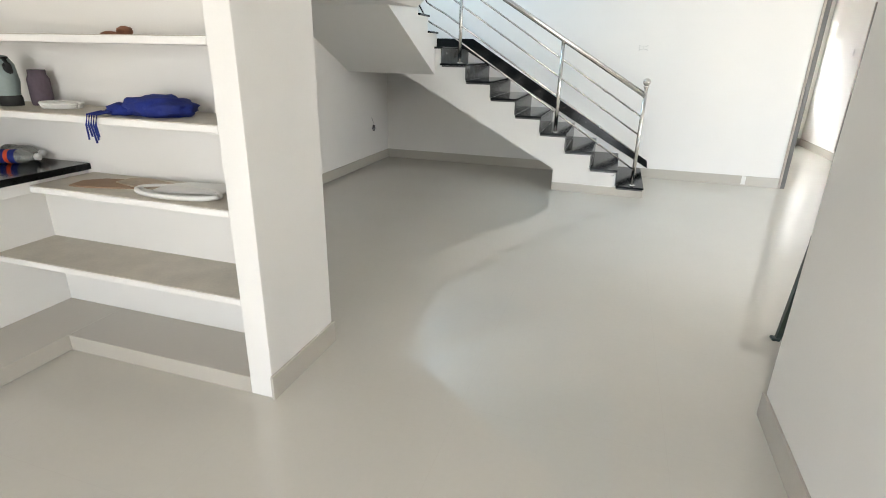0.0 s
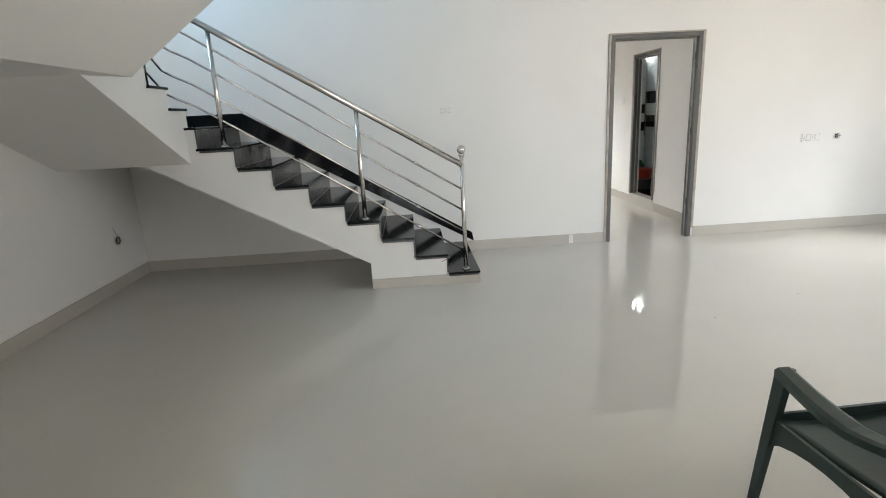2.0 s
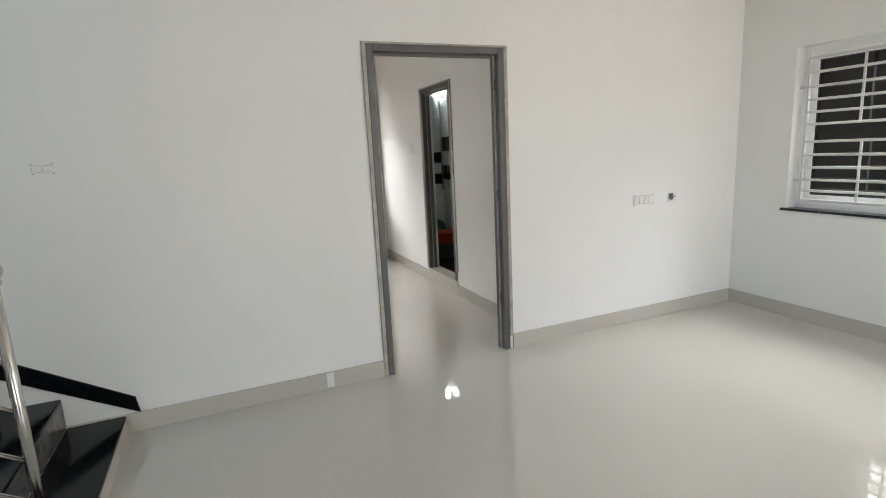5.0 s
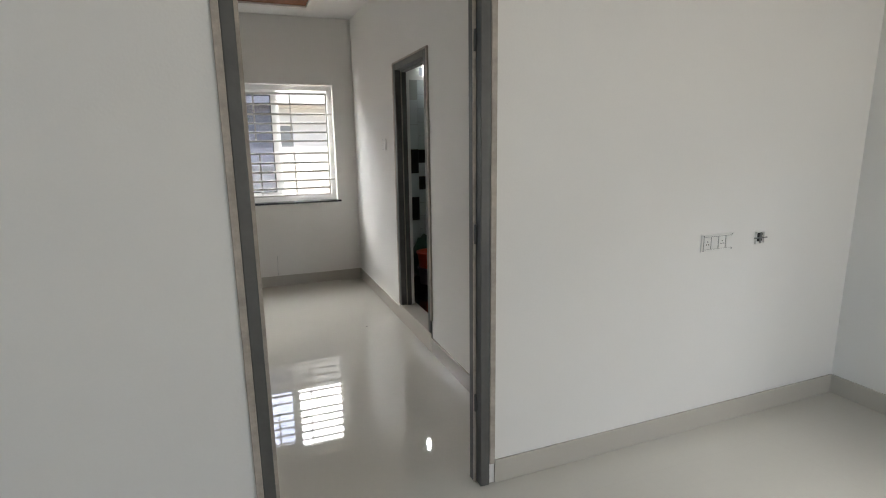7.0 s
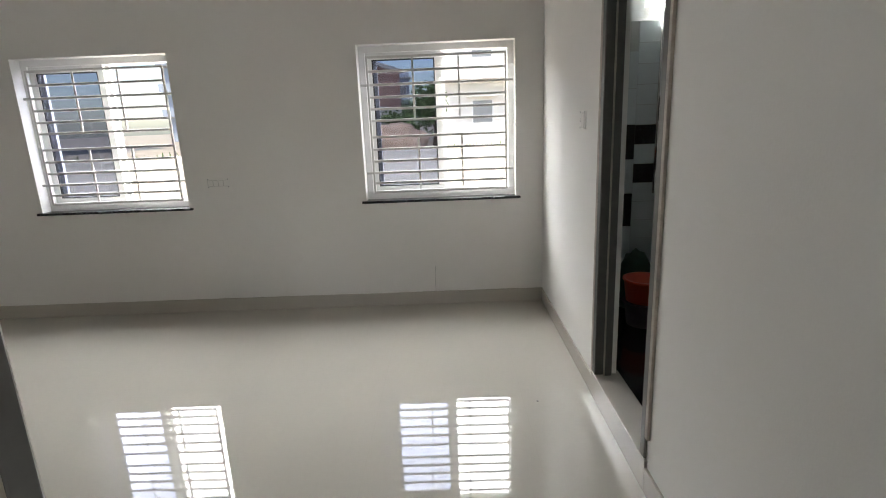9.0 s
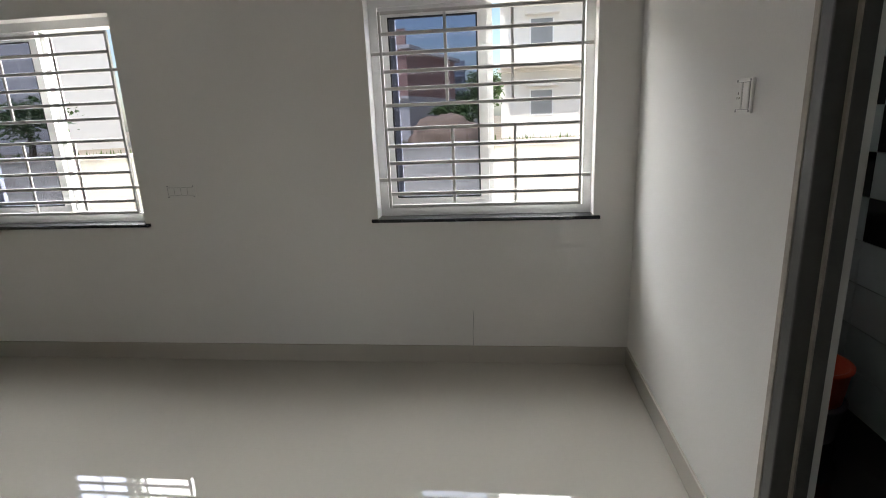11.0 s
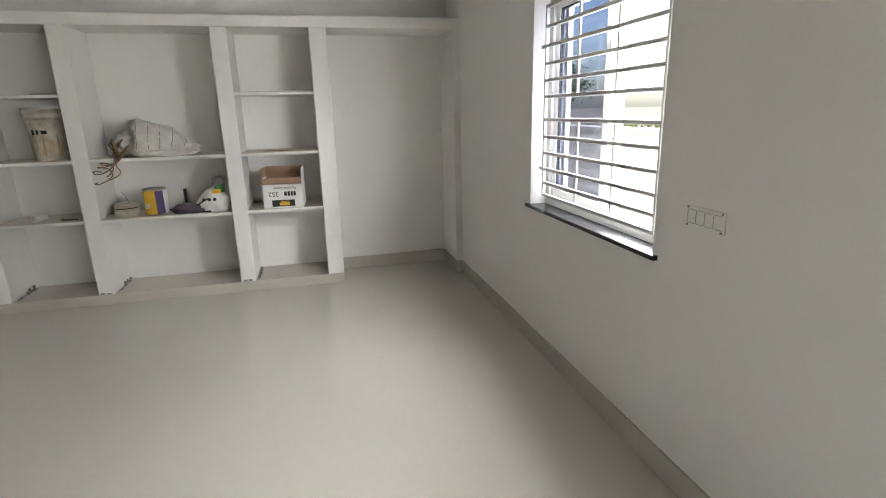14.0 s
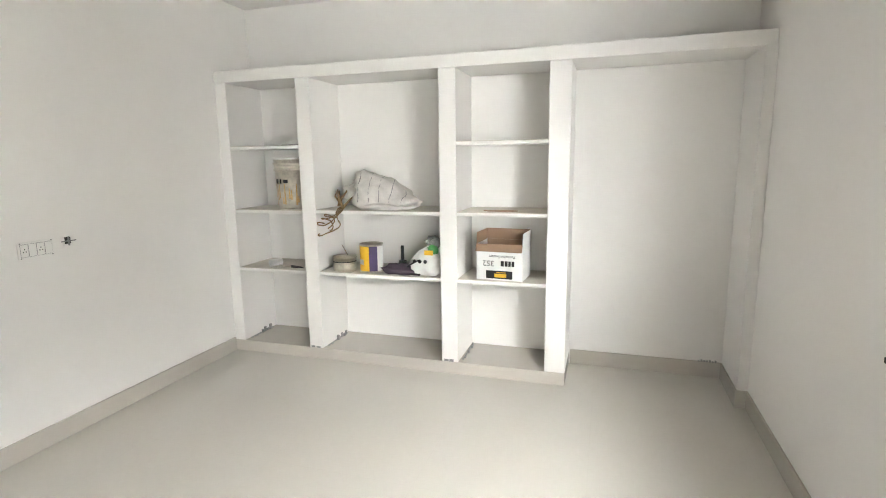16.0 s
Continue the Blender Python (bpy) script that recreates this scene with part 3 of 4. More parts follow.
NORTH, EAST, WEST, SOUTH = 0, -90, 90, 180
gang_plate("white four-gang socket plate on the hall wall", pose(4.57, HY1, 1.005, 0, 0, NORTH), 4, 0.048, 0.085)
open_box("open socket box on the hall wall", pose(4.868, HY1, 1.005, 0, 0, NORTH), 0.065)
gang_plate("small white uncovered plate on the wall above the stairs", pose(0.674, HY1, 1.478, 0, 0, NORTH), 2, 0.045, 0.06, True)
open_box("open socket box on the wall under the stairs", pose(HX0, 5.41, 0.937, 0, 0, WEST), 0.06)
gang_plate("plastered-over switch plate on the wall under the stairs", pose(HX0, 5.117, 0.914, 0, 0, WEST), 3, 0.04, 0.06, True)
open_box("open socket box low on the wall under the stairs", pose(HX0, 6.942, 0.455, 0, 0, WEST), 0.06)
gang_plate("white four-gang frame without switches beside the window", pose(0.947, BY1, 1.104, 0, 0, NORTH), 4, 0.042, 0.075, True)
gang_plate("white two-way switch plate on the bedroom wall", pose(BX1, 10.07, 1.500, 0, 0, EAST), 2, 0.045, 0.1)
gang_plate("white four-gang socket plate on the bedroom wall", pose(-0.66, BY0, 1.10, 0, 0, SOUTH), 4, 0.042, 0.09)
open_box("open socket box beside the bedroom plate", pose(-0.84, BY0, 1.118, 0, 0, SOUTH), 0.06)

cctv = thing("security_camera", "small white security camera on the hall wall", "camera", pose(4.60, HY1, 2.54))
part("base", lathe([(0, 0), (0.03, 0), (0.03, 0.02), (0, 0.02)], 20), WHITEPL, cctv).matrix_local = pose(0, 0, 0.03, 90)
part("body", tube([(0, -0.02, 0.02), (0, -0.09, -0.01)], 0.025, 18), WHITEPL, cctv)
part("lens", tube([(0, -0.088, -0.009), (0, -0.094, -0.012)], 0.018, 18), DARK, cctv, "dark lens")

# ---------- ceiling hatch in the bedroom ----------
hatch = thing("ceiling_panel", "dark brown recessed panel on the bedroom ceiling", "panel", pose(0, 0, BZ))
part("panel", box(1.60, 3.08, 9.2, 10.74, -0.035, -0.012, 0.004), BROWN, hatch)
part("border", bx(bx(bx(box(1.53, 1.60, 9.13, 10.81, -0.05, 0, 0.004), 3.08, 3.15, 9.13, 10.81, -0.05, 0), 1.60, 3.08, 9.13, 9.2, -0.05, 0), 1.60, 3.08, 10.74, 10.81, -0.05, 0), WHITEPL, hatch)


# ---------- built-in bedroom shelving ----------
SX = -2.138
unit = thing("wall_shelving", "white built-in plaster shelving with open cells across the bedroom wall", "shelving", kind="structure")
part("top_slab", box(BX0, SX + 0.01, BY0, BY1, 2.145, 2.232, 0.004), WALL, unit)
for y0, y1 in ((BY0, 7.622), (8.230, 8.350), (9.330, 9.455), (10.072, 10.21)):
    part("upright", box(BX0, SX, y0, y1, 0.09, 2.145, 0.005), WALL, unit)
part("plinth", box(BX0, SX, BY0, 10.21, 0.0, 0.09, 0.003), SKIRT, unit, "beige tiled plinth")
for y0, y1, zs in ((7.622, 8.230, (0.708, 1.178, 1.668)), (8.350, 9.330, (0.708, 1.184)), (9.455, 10.072, (0.709, 1.184, 1.666))):
    for z in zs:
        sh = part("shelf", box(BX0, SX - 0.004, y0, y1, z - 0.026, z - 0.003, 0.003), WALL, unit)
        part("shelf_top", box(BX0, SX - 0.008, y0, y1, z - 0.003, z), DUSTY, sh, "dusty beige shelf surface")

# ---------- built-in kitchen shelving and counter ----------
kit = thing("kitchen_shelving", "white built-in kitchen shelves with open cells", "shelving", kind="structure")
KB, K1, K2, K3, K4 = 2.50, 0.442, 0.808, 1.120, 1.412   # back of the shelves and their tops
for z, x0 in ((K1, -2.25), (K2, -1.885), (K3, -2.98), (K4, -2.98)):
    sh = part("shelf", box(x0, -0.862, 2.196, KB, z - 0.030, z - 0.003, 0.004), WALL, kit)
    part("shelf_top", box(x0, -0.862, 2.202, KB, z - 0.003, z), DUSTY, sh, "dusty beige shelf surface")
part("ledge", box(-1.885, -0.862, 2.196, KB, 0, 0.080, 0.004), SKIRT, kit, "beige tiled ledge")
part("ledge", box(-2.25, -1.885, -1.9, KB, 0, 0.080, 0.004), SKIRT, kit, "beige tiled ledge")
part("counter_wall", box(-2.37, -2.25, -1.9, KB, 0.0, 0.765), WALL, kit)
part("counter_slab", box(-2.95, -1.91, -1.9, KB - 0.002, 0.766, 0.820, 0.004), WALL, kit)
solid("worktop", box(-2.98, -1.887, -1.9, KB - 0.001, 0.8205, 0.852, 0.005), GRANITE, "black granite kitchen worktop", "worktop")


from mathutils.bvhtree import BVHTree


# ---------- chair in the hall ----------
def plastic_chair(m):
    ch = thing("plastic_chair", "dark green scuffed plastic armchair by the hall wall", "chair", m)
    bm = bmesh.new()
    n = 12
    top, low = {}, {}
    for i in range(n + 1):
        for j in range(n + 1):
            u, v = -1 + 2 * i / n, -1 + 2 * j / n
            z = 0.40 + 0.022 * (u * u) - 0.012 * (1 - v * v) - 0.02 * max(0, v) ** 3
            x, y = u * (0.235 + 0.02 * v), 0.235 * v
            top[i, j], low[i, j] = bm.verts.new((x, y, z)), bm.verts.new((x, y, z - 0.012))
    for i in range(n):
        for j in range(n):
            bm.faces.new((top[i, j], top[i + 1, j], top[i + 1, j + 1], top[i, j + 1])).smooth = True
            bm.faces.new((low[i, j], low[i, j + 1], low[i + 1, j + 1], low[i + 1, j])).smooth = True
    for e in ([(i, 0) for i in range(n + 1)], [(n, j) for j in range(n + 1)], [(i, n) for i in range(n, -1, -1)], [(0, j) for j in range(n, -1, -1)]):
        for a, b in zip(e, e[1:]):
            bm.faces.new((low[a], low[b], top[b], top[a]))
    part("seat", bm, CHAIRM, ch)

    def apron(x0, x1, y0, y1, side):
        """A skirt under the seat edge, arched upwards in the middle."""
        pts = []
        for k in range(9):
            f = k / 8
            pts.append((f, 0.30 + 0.07 * math.sin(math.pi * f) ** 0.6))
        poly = [((y0 + (y1 - y0) * f) if side else (x0 + (x1 - x0) * f), z) for f, z in pts]
        poly += [((y1 if side else x1), 0.415), ((y0 if side else x0), 0.415)]
        return prism(poly, "x" if side else "y", *((x0, x1) if side else (y0, y1)))
    for sx in (-1, 1):
        part("side_apron", apron(min(sx * 0.25, sx * 0.262), max(sx * 0.25, sx * 0.262), -0.24, 0.24, True), CHAIRM, ch)
    part("front_apron", apron(-0.24, 0.24, 0.238, 0.25, False), CHAIRM, ch)

    def bent(a, b, wa, wb, t=0.014):
        """A tapered angle-section leg from a to b."""
        bm = bmesh.new()
        a, b = Vector(a), Vector(b)
        sx, sy = (1 if a.x > 0 else -1), (1 if a.y > 0 else -1)
        prof = lambda w: [(0, 0), (-sx * w, 0), (-sx * w, -sy * t), (-sx * t, -sy * t), (-sx * t, -sy * w * 0.8), (0, -sy * w * 0.8)]
        lo = [bm.verts.new((a.x + p[0], a.y + p[1], a.z)) for p in prof(wa)]
        hi = [bm.verts.new((b.x + p[0], b.y + p[1], b.z)) for p in prof(wb)]
        bm.faces.new(lo), bm.faces.new(hi[::-1])
        for k in range(6):
            bm.faces.new((lo[k], hi[k], hi[(k + 1) % 6], lo[(k + 1) % 6]))
        bmesh.ops.recalc_face_normals(bm, faces=bm.faces[:])
        return bm
    for sx in (-1, 1):
        leg = part("leg", bent((sx * 0.285, 0.275, 0), (sx * 0.262, 0.235, 0.585), 0.030, 0.062), CHAIRM, ch)
        part("foot", box(sx * 0.285 - 0.02, sx * 0.285 + 0.02, 0.24, 0.285, 0, 0.014, 0.004), CHAIRM, leg)
        part("leg", bent((sx * 0.275, -0.30, 0), (sx * 0.245, -0.23, 0.41), 0.036, 0.07), CHAIRM, ch)
        # arm: a flat strap that dips towards the back
        bm = bmesh.new()
        rows = []
        for k in range(13):
            f = k / 12
            y = 0.235 - 0.50 * f
            z = 0.588 - 0.03 * math.sin(math.pi * f * 0.7) + 0.045 * max(0, f - 0.6) * 2
            x = sx * (0.235 + 0.018 * math.sin(math.pi * f))
            w = 0.030 + 0.006 * math.sin(math.pi * f)
            rows.append([bm.verts.new(c) for c in ((x - w, y, z - 0.024), (x - w, y, z - 0.002), (x - w * 0.6, y, z + 0.004), (x + w * 0.6, y, z + 0.004), (x + w, y, z - 0.002), (x + w, y, z - 0.024), (x + w - 0.008, y, z - 0.010), (x - w + 0.008, y, z - 0.010))])
        for A, B in zip(rows, rows[1:]):
            for k in range(8):
                bm.faces.new((A[k], A[(k + 1) % 8], B[(k + 1) % 8], B[k]))
        bm.faces.new(rows[0]), bm.faces.new(rows[-1][::-1])
        bmesh.ops.recalc_face_normals(bm, faces=bm.faces[:])
        part("arm", bm, CHAIRM, ch)
    back = part("backrest", bx(bx(box(-0.25, -0.21, -0.262, -0.236, 0.40, 0.80, 0.008), 0.21, 0.25, -0.262, -0.236, 0.40, 0.80, 0.008), -0.21, 0.21, -0.262, -0.236, 0.74, 0.81, 0.008), CHAIRM, ch)
    for k in range(5):
        part("slat", box(-0.185 + 0.08 * k, -0.135 + 0.08 * k, -0.258, -0.240, 0.40, 0.745, 0.004), CHAIRM, back)
    return ch


plastic_chair(pose(1.70, 3.235, 0, 0, 0, 2))


# ---------- kitchen shelf things ----------
KY = 2.40
cloth = thing("cloth_bag", "crumpled bright blue cloth bag with tassels on the kitchen shelf", "bag", pose(-1.24, 2.33, K3))
part("body", lump(0.150, 0.10, 0.046, 0.22, 2.6, 3, 4), BLUE, cloth)
part("fold", lump(0.07, 0.06, 0.026, 0.4, 3.5, 6, 3), BLUE, cloth).matrix_local = pose(-0.14, -0.03, 0)
for k in range(5):
    x = -0.165 - 0.012 * k
    part("tassel", tube([(x + 0.03, -0.10, 0.018), (x, -0.142, 0.008), (x - 0.004, -0.15, -0.03), (x + 0.008 * math.sin(k), -0.148, -0.075 - 0.012 * (k % 3))], 0.0038, 6), BLUE, cloth)
coil = thing("cable_coil", "white cable coil lying on the kitchen shelf", "cable", pose(-1.80, 2.36, K3))
for k in range(3):
    part("loop", tube([((0.085 + 0.004 * k) * math.cos(a * math.pi / 12), (0.06 + 0.003 * k) * math.sin(a * math.pi / 12), 0.006 + 0.008 * k) for a in range(25)], 0.0055, 6), WHITEPL, coil)
tool = thing("power_tool", "grey and black hand tool standing on the kitchen shelf", "tool", pose(-2.07, 2.34, K3))
part("body", lathe([(0, 0), (0.036, 0), (0.040, 0.05), (0.048, 0.10), (0.042, 0.17), (0.022, 0.205), (0, 0.21)], 20), material("grey_green_plastic", (0.22, 0.27, 0.26), 0.45, var=0.15), tool)
part("grip", tube([(0.03, 0.0, 0.14), (0.055, -0.02, 0.17), (0.05, -0.02, 0.20)], 0.016, 10), DARK, tool, "black grip")
part("base", lathe([(0, 0), (0.044, 0), (0.044, 0.035), (0.036, 0.05), (0, 0.05)], 20), DARK, tool)
jar = thing("glass_jar", "dark brown jar beside the hand tool", "jar", pose(-1.99, 2.42, K3))
part("body", lathe([(0, 0), (0.04, 0), (0.043, 0.02), (0.043, 0.11), (0.034, 0.13), (0.034, 0.15), (0, 0.15)], 20), RAG, jar)
for k, (x, y, a) in enumerate(((-2.28, 2.32, 18), (-2.36, 2.445, 4))):
    b = thing("plastic_bottle", "clear plastic bottle lying on the black worktop" if k else "blue-labelled plastic bottle lying on the black worktop", "bottle", pose(x, y, 0.885, 0, 90, a))
    part("body", lathe([(0, 0), (0.028, 0), (0.032, 0.012), (0.032, 0.06), (0.029, 0.08), (0.032, 0.10), (0.032, 0.15), (0.014, 0.20), (0.014, 0.215), (0, 0.215)], 20), CLEAR, b)
    part("cap", lathe([(0, 0.214), (0.0155, 0.214), (0.0155, 0.232), (0, 0.232)], 16), WHITEPL, b)
    if not k:
        part("label", lathe([(0.0325, 0.055), (0.0325, 0.135)], 20), BLUE, b, "blue wrapper")
        part("mark", lathe([(0.033, 0.085), (0.033, 0.105)], 20), ORANGE, b)
nut = thing("coconut_shell", "brown dried coconut shell on the top kitchen shelf", "shell", pose(-1.36, 2.34, K4))
part("shell", lump(0.030, 0.026, 0.020, 0.2, 4, 2, 3), BROWN, nut)
part("husk", lump(0.05, 0.02, 0.009, 0.3, 4, 4, 2), BROWN, nut).matrix_local = pose(-0.06, -0.01, 0)
for nm, lab, x, y, a, w, d, mat in (("cardboard_piece", "flat brown cardboard offcut on the kitchen shelf", -1.58, 2.35, 8, 0.16, 0.075, CARD), ("wooden_offcut", "pale thin board lying on the kitchen shelf", -1.40, 2.38, -12, 0.17, 0.06, WOODY), ("paper_sheet", "white paper sheet lying on the kitchen shelf", -1.16, 2.38, 6, 0.15, 0.085, CARTON)):
    bm = prism([(-w, -d), (-w * 0.3, -d * 1.1), (w, -d * 0.7), (w * 0.95, d), (-w * 0.6, d * 0.9), (-w * 1.05, d * 0.2)], "z", 0, 0.006)
    solid(nm, bm, mat, lab, "board", pose(x, y, K2 + (0.0062 if nm == "wooden_offcut" else 0.0125 if nm == "paper_sheet" else 0), 0, 0, a))
ring = thing("oval_tray", "white oval plastic tray lying on the kitchen shelf", "tray", pose(-1.20, 2.31, K2))
part("rim", tube([(0.20 * math.cos(a * math.pi / 14), 0.075 * math.sin(a * math.pi / 14), 0.011) for a in range(29)], 0.011, 8), WHITEPL, ring)
part("dish", prism([(0.19 * math.cos(a * math.pi / 14), 0.066 * math.sin(a * math.pi / 14)) for a in range(28)], "z", 0.002, 0.008), WHITEPL, ring)
solid("small_knob", lathe([(0, 0), (0.016, 0), (0.018, 0.014), (0.010, 0.03), (0, 0.03)], 16), DARK, "small black knob at the shelf end", "knob", pose(-0.895, 2.28, K2))

# ---------- bedroom shelf things ----------
bucket = thing("paint_bucket", "white plastic paint bucket with ochre drips on the shelf", "bucket", pose(-2.33, 8.05, 1.178))
part("body", lathe([(0, 0), (0.122, 0), (0.126, 0.01), (0.140, 0.30), (0.150, 0.30), (0.150, 0.315), (0.142, 0.315), (0.145, 0.345), (0.153, 0.345), (0.153, 0.36), (0.146, 0.36), (0.147, 0.385), (0.137, 0.385), (0.13, 0.33), (0, 0.33)], 36), PAINTED, bucket)
part("lid", lathe([(0, 0.386), (0.152, 0.386), (0.155, 0.392), (0.152, 0.402), (0.13, 0.402), (0.125, 0.396), (0, 0.396)], 36), WHITEPL, bucket)
part("bail", tube([(0.0, 0.155 * math.cos(a * math.pi / 12) * 1.0, 0.33 - 0.10 * math.sin(a * math.pi / 12)) if a not in (0, 12) else (0, 0.152 * (1 if a == 0 else -1), 0.335) for a in range(13)], 0.003, 6), STEEL, bucket)
for k in range(11):
    a = -1.15 + 0.20 * k + 0.05 * math.sin(k * 3)
    h = 0.10 + 0.06 * math.sin(k * 2.3)
    z = 0.06 + 0.03 * math.cos(k * 1.7)
    pts = [(0.1285 + 0.047 * zz, a + da, zz) for zz, da in ((z, -0.05), (z, 0.06), (z + h, 0.03), (z + h * 1.1, -0.02))]
    bm = bmesh.new()
    bm.faces.new([bm.verts.new((rr * math.cos(aa), rr * math.sin(aa), zz)) for rr, aa, zz in pts])
    part("paint_drip", bm, STAIN, bucket)
part("writing", bx(bx(box(0.143, 0.1445, -0.06, -0.045, 0.20, 0.235), 0.144, 0.1455, -0.03, -0.018, 0.20, 0.235), 0.1445, 0.146, 0.0, 0.04, 0.205, 0.23), INK, bucket, "dark illegible lettering")

sack = thing("cement_sack", "half-full woven white sack with grey stripes on the shelf", "sack", pose(-2.31, 8.845, 1.184))
body = lump(0.155, 0.27, 0.135, 0.22, 1.8, 5, 4, 0.1)
for v in body.verts:
    k = (v.co.y + 0.27) / 0.54
    v.co.z *= 1.35 - 0.85 * k if k > 0 else 1.35
    v.co.z += 0.012 * math.sin(9 * v.co.x + 22 * v.co.y) * (1 if v.co.z > 0.03 else 0)
for v in body.verts:
    v.co.z *= 1.22
skin = BVHTree.FromBMesh(body)
part("body", body, SACK, sack)
part("open_mouth", lump(0.06, 0.075, 0.055, 0.5, 3.2, 9, 3), SACK, sack, "frayed sack mouth").matrix_local = pose(0.04, -0.24, 0.09, 35)
for k in range(5):
    line = []
    for i in range(9):
        a = math.radians(8 + 82 * i / 8)
        start = Vector((0.5 * math.cos(a), -0.17 + 0.085 * k + 0.02 * math.sin(a * 2), 0.04 + 0.5 * math.sin(a)))
        place = skin.ray_cast(start, Vector((-math.cos(a), 0, -math.sin(a))))[0]
        if place:
            line.append(place)
    if len(line) > 2:
        part("stripe", tube(line, 0.0028, 6), GREYBOX, sack)
part("lower_fold", lump(0.15, 0.24, 0.04, 0.25, 2.4, 8, 3), SACK, sack).matrix_local = pose(0.02, 0.02, 0.0)
rope = thing("rope", "loose brown rope hanging over the shelf edge", "rope", pose(-2.13, 8.53, 1.184))
random.seed(4)
for k in range(4):
    pts = [(-0.12, 0.03 + 0.02 * k, 0.05 + 0.02 * k), (-0.02, 0.015 * k, 0.008), (0.008, 0.012 * k, -0.015)]
    y, z, a = 0.012 * k, -0.015, 1.2 + 0.5 * k
    for i in range(22):
        a += random.uniform(-0.25, 0.75)
        y += 0.017 * math.cos(a) - (0.003 if k == 0 else 0.0)
        z -= 0.011 * (0.55 + math.sin(a) * 0.9)
        pts.append((0.012 + 0.006 * math.sin(i + k), y, z))
    part("strand", tube(pts, 0.0048, 6), ROPE, rope)
for k in range(6):
    part("strand", tube([(-0.11 + 0.01 * k, -0.02, 0.03), (-0.06, -0.04 + 0.02 * k, 0.10 + 0.02 * (k % 3)), (-0.03, 0.0, 0.15 - 0.02 * k), (-0.03, 0.04, 0.02)], 0.006, 6), ROPE, rope)


def tin(label, m, r, h, bands):
    t = thing("paint_tin", label, "tin", m, "paint tins")
    part("body", lathe([(0, 0), (r, 0), (r, 0.006), (r * 0.97, 0.008), (r * 0.97, h - 0.008), (r * 1.01, h - 0.006), (r * 1.01, h), (r * 0.9, h), (r * 0.88, h - 0.01), (0, h - 0.01)], 28), TIN, t)
    for z0, z1, a0, a1, mat in bands:
        n = 14
        bm = bmesh.new()
        lo = [bm.verts.new((r * 0.985 * math.cos(a0 + (a1 - a0) * i / n), r * 0.985 * math.sin(a0 + (a1 - a0) * i / n), z0)) for i in range(n + 1)]
        hi = [bm.verts.new((v.co.x, v.co.y, z1)) for v in lo]
        for i in range(n):
            bm.faces.new((lo[i], lo[i + 1], hi[i + 1], hi[i])).smooth = True
        part("label", bm, mat, t)
    return t


low_tin = tin("squat paint tin with cream band and open lid", pose(-2.25, 8.515, 0.708), 0.092, 0.105, [(0.02, 0.055, -2.2, 2.2, PAINTED), (0.07, 0.078, -2.2, 2.2, INK)])
part("lid", lathe([(0, 0.106), (0.088, 0.106), (0.09, 0.112), (0, 0.116)], 24), TIN, low_tin)
part("stirrer", tube([(-0.02, 0.02, 0.11), (0.0, -0.02, 0.20)], 0.004, 6), STEEL, low_tin)
tin("yellow and purple paint tin on the shelf", pose(-2.27, 8.735, 0.708), 0.090, 0.215, [(0.012, 0.20, -1.9, 0.22, YELLOW), (0.012, 0.20, 0.22, 0.95, PURPLE), (0.012, 0.20, 0.95, 1.9, WHITEPL), (0.06, 0.10, -1.0, -0.3, WHITEPL)])
rag = thing("dark_rag", "dark purple rag bunched on the shelf", "rag", pose(-2.22, 8.98, 0.708))
part("body", lump(0.06, 0.13, 0.045, 0.35, 3.0, 11, 3), RAG, rag)
part("strap", tube([(0.02, 0.06, 0.05), (0.03, 0.12, 0.09), (0.02, 0.17, 0.115), (0.0, 0.19, 0.10)], 0.006, 6), DARK, rag)
brush = thing("paint_brush", "used paint brush leaning on the shelf back", "brush", pose(-2.42, 8.93, 0.708))
part("handle", box(-0.008, 0.008, -0.012, 0.012, 0.06, 0.18, 0.004), DARK, brush)
part("bristles", box(-0.01, 0.01, -0.03, 0.03, 0, 0.065, 0.003), CLEAR, brush)
spat = thing("scraper", "small steel scraper lying on the shelf", "scraper", pose(-2.19, 9.05, 0.709))
part("blade", prism([(-0.02, -0.03), (0.02, -0.04), (0.015, 0.03), (-0.01, 0.03)], "z", 0, 0.003), STEEL, spat)
part("handle", tube([(0, 0.03, 0.008), (0.01, 0.11, 0.008)], 0.008, 8), DARK, spat)
pbag = thing("putty_bag", "white plastic putty bag with a green top on the shelf", "bag", pose(-2.28, 9.165, 0.708))
bb = lump(0.12, 0.165, 0.125, 0.14, 2.2, 14, 4, 0.05)
for v in bb.verts:
    k = min(1, max(0, v.co.z / 0.26))
    v.co.x *= 1 - 0.6 * k
    v.co.y = v.co.y * (1 - 0.65 * k) + 0.05 * k
part("body", bb, WHITEPL, pbag)
part("green_band", lump(0.035, 0.040, 0.040, 0.3, 3, 15, 3), GREEN, pbag, "green printed top").matrix_local = pose(0.03, 0.075, 0.155)
part("yellow_tag", box(0.062, 0.068, 0.02, 0.085, 0.150, 0.185), YELLOW, pbag)
part("top_flap", lump(0.04, 0.055, 0.05, 0.5, 3, 16, 3), CLEAR, pbag, "crumpled clear top").matrix_local = pose(0.0, 0.07, 0.20)
for k in range(3):
    part("print_dot", lathe([(0, 0), (0.014, 0), (0.014, 0.002), (0, 0.002)], 14), INK, pbag).matrix_local = pose(0.090, -0.05 + 0.042 * k, 0.105, 0, 68, 0)

